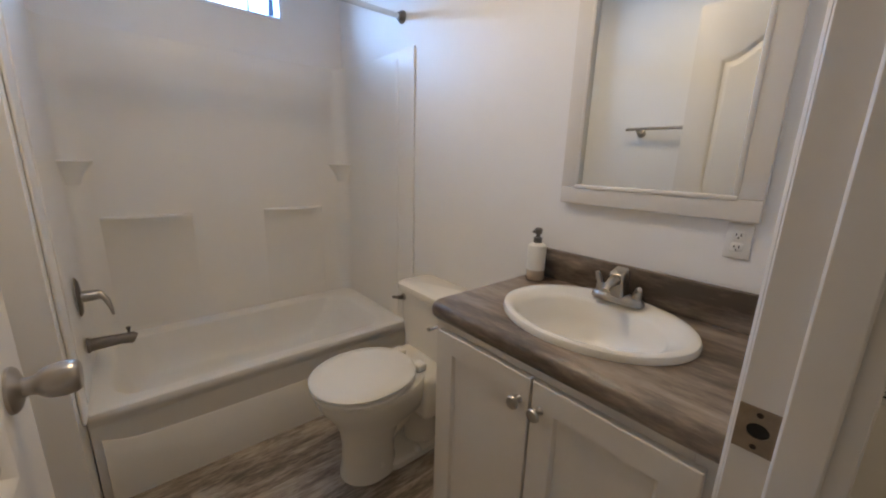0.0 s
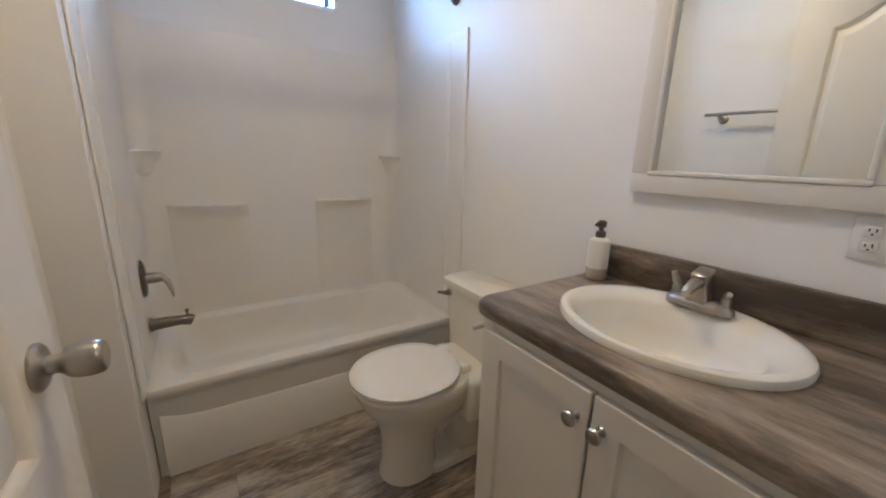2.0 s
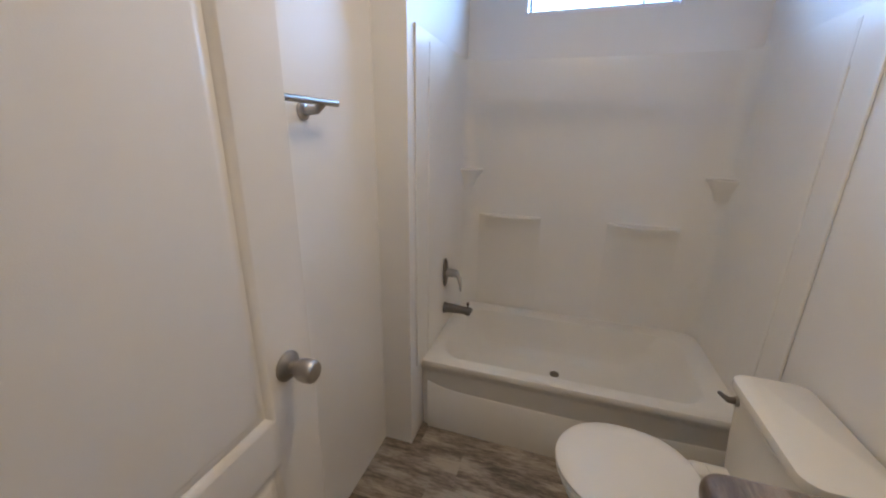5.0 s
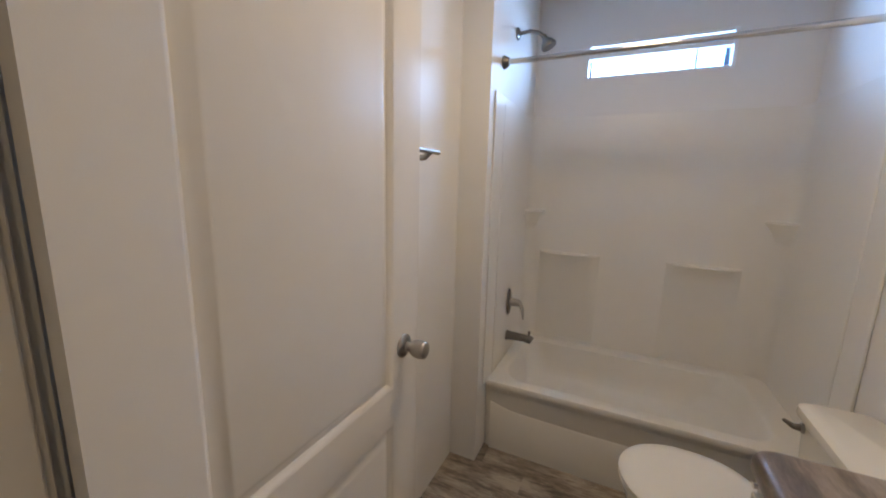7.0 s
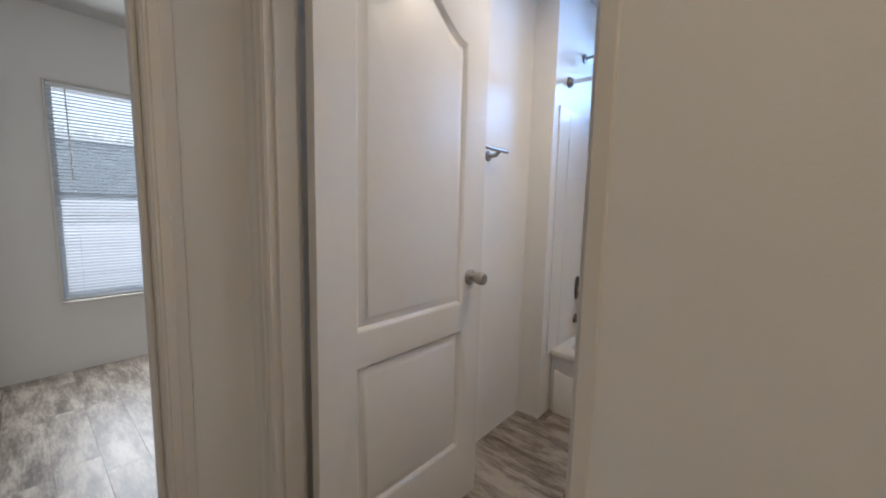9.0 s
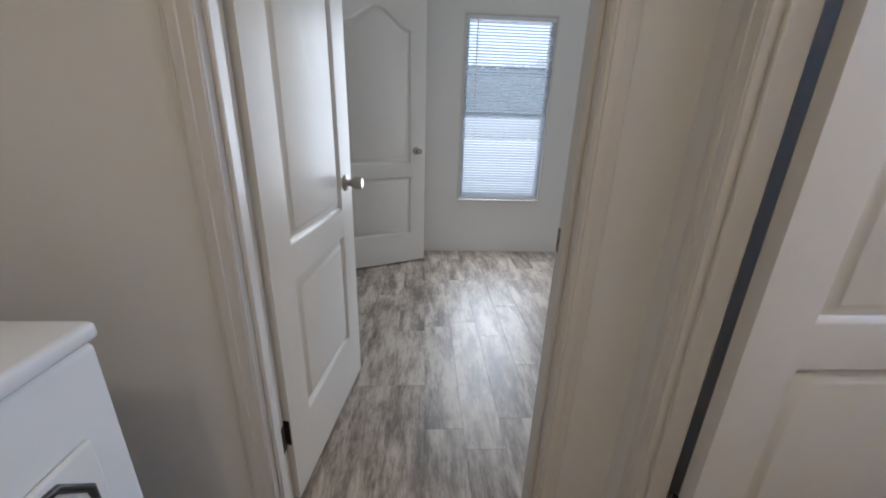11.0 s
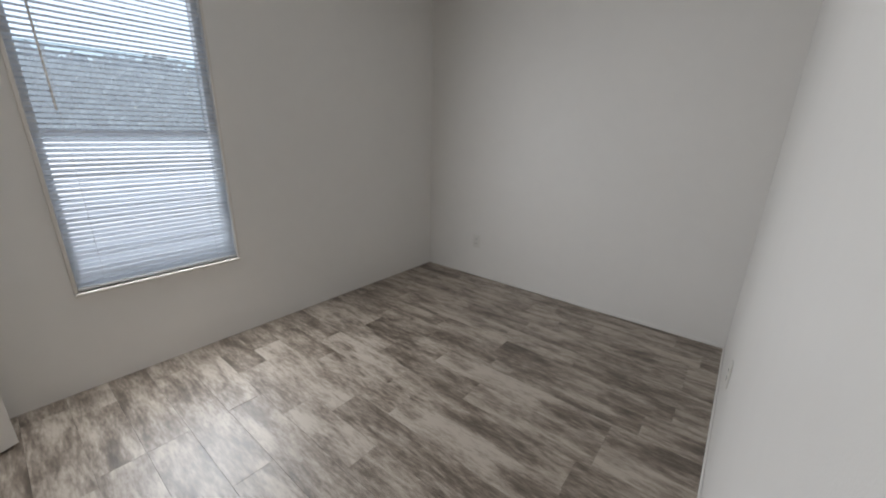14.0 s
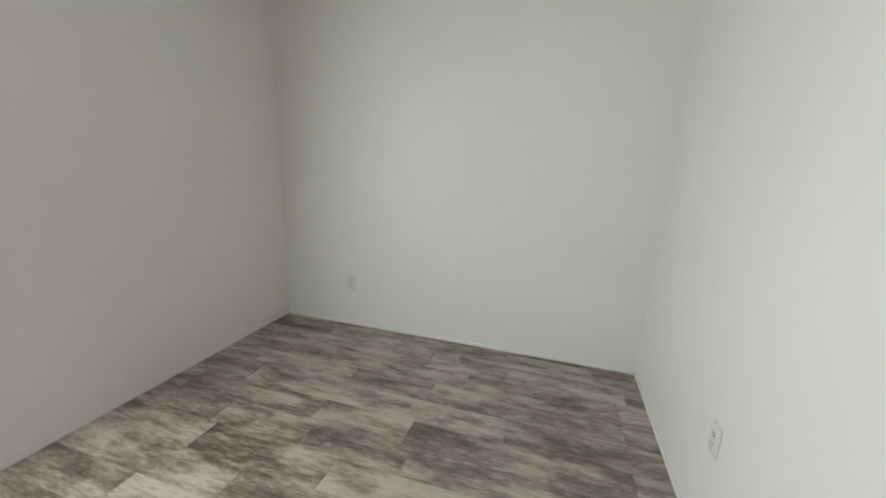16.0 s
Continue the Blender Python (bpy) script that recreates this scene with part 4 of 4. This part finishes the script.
def mirror():
    y0, y1, z0, z1 = 0.181, 0.680, 1.10, 1.90
    m = empty("mirror", (XM, (y0 + y1) / 2, z0))
    hw, h, w = (y1 - y0) / 2, z1 - z0, 0.050
    d = 0.022
    for lo, hi in (((-d, -hw, 0), (-0.001, hw, w)), ((-d, -hw, h - w), (-0.001, hw, h)), ((-d, -hw, w), (-0.001, -hw + w, h - w)), ((-d, hw - w, w), (-0.001, hw, h - w))):
        part("frame", block(lo, hi, 0.003, 2), M_MFRAME, m, "cream painted flat frame")
    for lo, hi in (((-d - 0.004, -hw + w - 0.004, w - 0.004), (-0.004, hw - w + 0.004, w + 0.008)), ((-d - 0.004, -hw + w - 0.004, h - w - 0.008), (-0.004, hw - w + 0.004, h - w + 0.004)),
                   ((-d - 0.004, -hw + w - 0.004, w + 0.008), (-0.004, -hw + w + 0.008, h - w - 0.008)), ((-d - 0.004, hw - w - 0.008, w + 0.008), (-0.004, hw - w + 0.004, h - w - 0.008))):
        part("bead", block(lo, hi, 0.004, 3), M_MFRAME, m, "rounded inner bead")
    part("glass", block((-0.012, -hw + w, w), (-0.006, hw - w, h - w)), M_MIRROR, m, "mirror glass", smooth=False)
    return tagged(m, "wall mirror in a flat cream painted frame", "mirror")


def outlet(name, at, turn, label, s=1.0):
    o = empty(name, at, turn)
    o.scale = (1, s, s)
    part("cover_plate", block((-0.006, -0.036, -0.058), (-0.0005, 0.036, 0.058), 0.003, 2), M_PLASTIC, o)
    for z in (-0.02, 0.02):
        s = part("socket", block((-0.0085, -0.017, z - 0.0145), (-0.005, 0.017, z + 0.0145), 0.003, 2), M_PLASTIC, o)
        for y, hh in ((-0.0065, 0.005), (0.0065, 0.004)):
            part("slot", block((-0.0092, y - 0.0014, z - hh + 0.003), (-0.0080, y + 0.0014, z + hh + 0.003)), M_DARK, s)
        part("ground_hole", turned(bmesh.new(), [(0, 0.0025), (0.001, 0.0025)], pose(-0.0082, 0, z - 0.008, 0, -90, 0), 10), M_DARK, s)
    return tagged(o, label, "outlet")


def towel_bar():
    t = empty("towel_bar", (BX, 0.86, 1.432))
    part("bar", tube(bmesh.new(), [(0.062, -0.262, 0), (0.062, 0.255, 0)], 0.0085, 14), M_NICKEL, t)
    for y in (-0.195, 0.188):
        p = part("post", tube(bmesh.new(), [(0.004, y, -0.022), (0.045, y, -0.020), (0.064, y, 0)], [0.012, 0.010, 0.012], 14), M_NICKEL, t)
        part("rosette", turned(bmesh.new(), [(0, 0.024), (0.006, 0.023), (0.012, 0.014)], pose(0.0005, y, -0.022, 0, 90, 0)), M_NICKEL, p)
    return tagged(t, "brushed nickel towel bar on the bathroom wall", "towel bar")


def paper_holder():
    t = empty("toilet_paper_holder", (0.875, 0.7512, 0.735))
    part("plate", turned(bmesh.new(), [(0, 0.020), (0.005, 0.019), (0.009, 0.010)], pose(0, 0, 0, -90, 0, 0)), M_CHROME, t)
    part("arm", tube(bmesh.new(), [(0, 0.004, 0), (0, 0.045, 0), (-0.012, 0.05, 0), (-0.05, 0.05, 0.0)], 0.0065, 12), M_CHROME, t)
    return tagged(t, "chrome toilet paper holder on the vanity side, empty", "paper holder")


bathtub()
surround()
shower_fittings()
toilet()
vanity()
countertop()
washbasin()
faucet()
soap_dispenser()
mirror()
outlet("outlet", (XM, 0.214, 1.053), 0, "white duplex outlet below the mirror", 0.70)
towel_bar()
paper_holder()


def ceiling_light(at, watts, r=0.14):
    c = empty("ceiling_light", at)
    part("base", turned(bmesh.new(), [(0, r + 0.01), (-0.018, r + 0.01), (-0.022, r)], pose(0, 0, 0), 32), M_NICKEL, c)
    part("diffuser", turned(bmesh.new(), [(-0.02, r - 0.005), (-0.045, r - 0.01), (-0.07, r * 0.75), (-0.085, r * 0.4), (-0.088, 0.01)], pose(0, 0, 0), 32), M_LAMPGLASS, c, "lit frosted glass dome")
    lamp("lamp_bulb", "AREA", pose(at[0], at[1], at[2] - 0.10), watts, WARM, disk=0.26)
    return tagged(c, "assumed round flush ceiling light with lit frosted glass dome", "ceiling light")


ceiling_light((0.58, 0.92, CEIL), 7.4)
# unseen fixture, added only to brighten the hall; no lamp is known there
ceiling_light((1.25, -0.70, CEIL), 5.0)
outlet("outlet", (RX, 1.232, 0.372), 0, "white duplex outlet low on the bedroom wall", 0.85)
outlet("outlet", (-2.07, YN, 0.32), 90, "white duplex outlet low on the bedroom wall")


# ---- hall ----
def dryer():
    d = empty("clothes_dryer", (0.155, -1.0, 0))
    part("body", block((0, -0.64, 0.02), (0.68, 0, 0.855), 0.012, 3), M_ENAMEL, d, "white enamel body")
    part("top_panel", block((-0.004, -0.645, 0.857), (0.684, 0.006, 0.885), 0.010, 3), M_ENAMEL, d)
    dr = part("door", block((0.06, 0.001, 0.22), (0.62, 0.012, 0.74), 0.005, 3), M_ENAMEL, d, "white rounded loading door")
    part("handle", tube(bmesh.new(), [(0.30, 0.012, 0.728), (0.20, 0.013, 0.732), (0.12, 0.013, 0.722), (0.085, 0.013, 0.68), (0.078, 0.012, 0.60)], [0.002, 0.005, 0.006, 0.006, 0.002], 10), M_BLACK, dr, "dark curved handle strip")
    part("console", block((0.0, -0.64, 0.886), (0.68, -0.52, 1.02), 0.015, 3), M_ENAMEL, d, "white control console")
    for x in (0.05, 0.63):
        for y in (-0.06, -0.58):
            part("foot", turned(bmesh.new(), [(0, 0.02), (0.02, 0.018)], pose(x, y, 0), 12), M_BLACK, d)
    return tagged(d, "white front-loading clothes dryer in the hall", "clothes dryer")


def return_grille():
    g = empty("return_air_grille", (2.15, -0.28, 0.42))
    for lo, hi in (((-0.010, -0.22, 0), (-0.001, 0.22, 0.025)), ((-0.010, -0.22, 0.375), (-0.001, 0.22, 0.40)), ((-0.010, -0.22, 0.025), (-0.001, -0.195, 0.375)), ((-0.010, 0.195, 0.025), (-0.001, 0.22, 0.375))):
        part("frame", block(lo, hi, 0.002, 1), M_ENAMEL, g)
    part("backing", block((-0.002, -0.195, 0.025), (-0.0008, 0.195, 0.375)), M_DARK, g)
    for k in range(20):
        s = part("slat", block((-0.0045, -0.1945, -0.006), (-0.0035, 0.1945, 0.006)), M_ENAMEL, g)
        s.matrix_basis = pose(-0.002, 0, 0.038 + 0.0172 * k, 0, 30, 0)
    return tagged(g, "white louvred return air grille on the hall wall", "air grille")


dryer()
return_grille()


# ---- outside ----
g = bmesh.new()
slab(g, (-900, -900, -1.0), (900, 900, -0.75))
structure(link("ground", g, M_GROUND), "pale dry gravel ground outside", "ground")


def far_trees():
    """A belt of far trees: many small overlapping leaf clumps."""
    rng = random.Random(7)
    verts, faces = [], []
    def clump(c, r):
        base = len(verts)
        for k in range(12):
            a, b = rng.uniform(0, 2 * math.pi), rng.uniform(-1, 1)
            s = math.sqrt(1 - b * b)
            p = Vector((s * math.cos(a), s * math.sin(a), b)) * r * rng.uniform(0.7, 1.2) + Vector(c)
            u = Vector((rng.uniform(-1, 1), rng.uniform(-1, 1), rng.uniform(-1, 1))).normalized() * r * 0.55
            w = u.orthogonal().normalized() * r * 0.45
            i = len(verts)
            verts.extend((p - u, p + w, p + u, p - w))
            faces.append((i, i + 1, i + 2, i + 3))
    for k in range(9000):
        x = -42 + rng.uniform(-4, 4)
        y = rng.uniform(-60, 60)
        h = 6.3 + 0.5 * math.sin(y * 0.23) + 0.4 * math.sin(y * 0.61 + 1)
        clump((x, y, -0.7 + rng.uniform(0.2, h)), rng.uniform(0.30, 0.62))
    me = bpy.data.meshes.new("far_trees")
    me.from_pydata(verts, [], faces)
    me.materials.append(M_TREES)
    return tagged(new("far_trees", me), "distant belt of trees with pale blue haze in their colour", "trees", kind="stuff")


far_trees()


# ---- floor planks ----
PL, PW = 0.914, 0.152
plank_meshes = {}


def plank_mesh(length):
    key = round(length, 3)
    if key not in plank_meshes:
        bm = bmesh.new()
        hx, hy, c = length / 2 - 0.0003, PW / 2 - 0.0002, 0.0005
        rings = [[Vector((sx * (hx - i), sy * (hy - i), z)) for sx, sy in ((-1, -1), (1, -1), (1, 1), (-1, 1))] for i, z in ((0.0, -0.0055), (0.0, -0.0006), (c, 0.0))]
        loft(bm, rings)
        me = bpy.data.meshes.new("plank")
        bmesh.ops.recalc_face_normals(bm, faces=bm.faces[:])
        bm.to_mesh(me)
        bm.free()
        me.materials.append(M_FLOOR)
        plank_meshes[key] = me
    return plank_meshes[key]


rng = random.Random(11)
x_min, x_max, y_min, y_max = WX - 0.05, 2.2, -2.66, YN + 0.05
rows_of_planks = int((y_max - y_min) / PW) + 1
for r in range(rows_of_planks):
    y = y_min + PW * (r + 0.5)
    x = x_min - round(rng.uniform(0.1, 0.4), 1)
    while x < x_max:
        length = PL * rng.choice((0.5, 0.667, 0.667, 0.833, 1.0, 1.0))
        a, b = max(x, x_min), min(x + length, x_max)
        if b - a > 0.02 and y + PW / 2 < YN + 0.13:
            ob = new("plank", plank_mesh(b - a))
            ob.location = ((a + b) / 2, y, 0.0)
            ob.parent = floor
        x += length
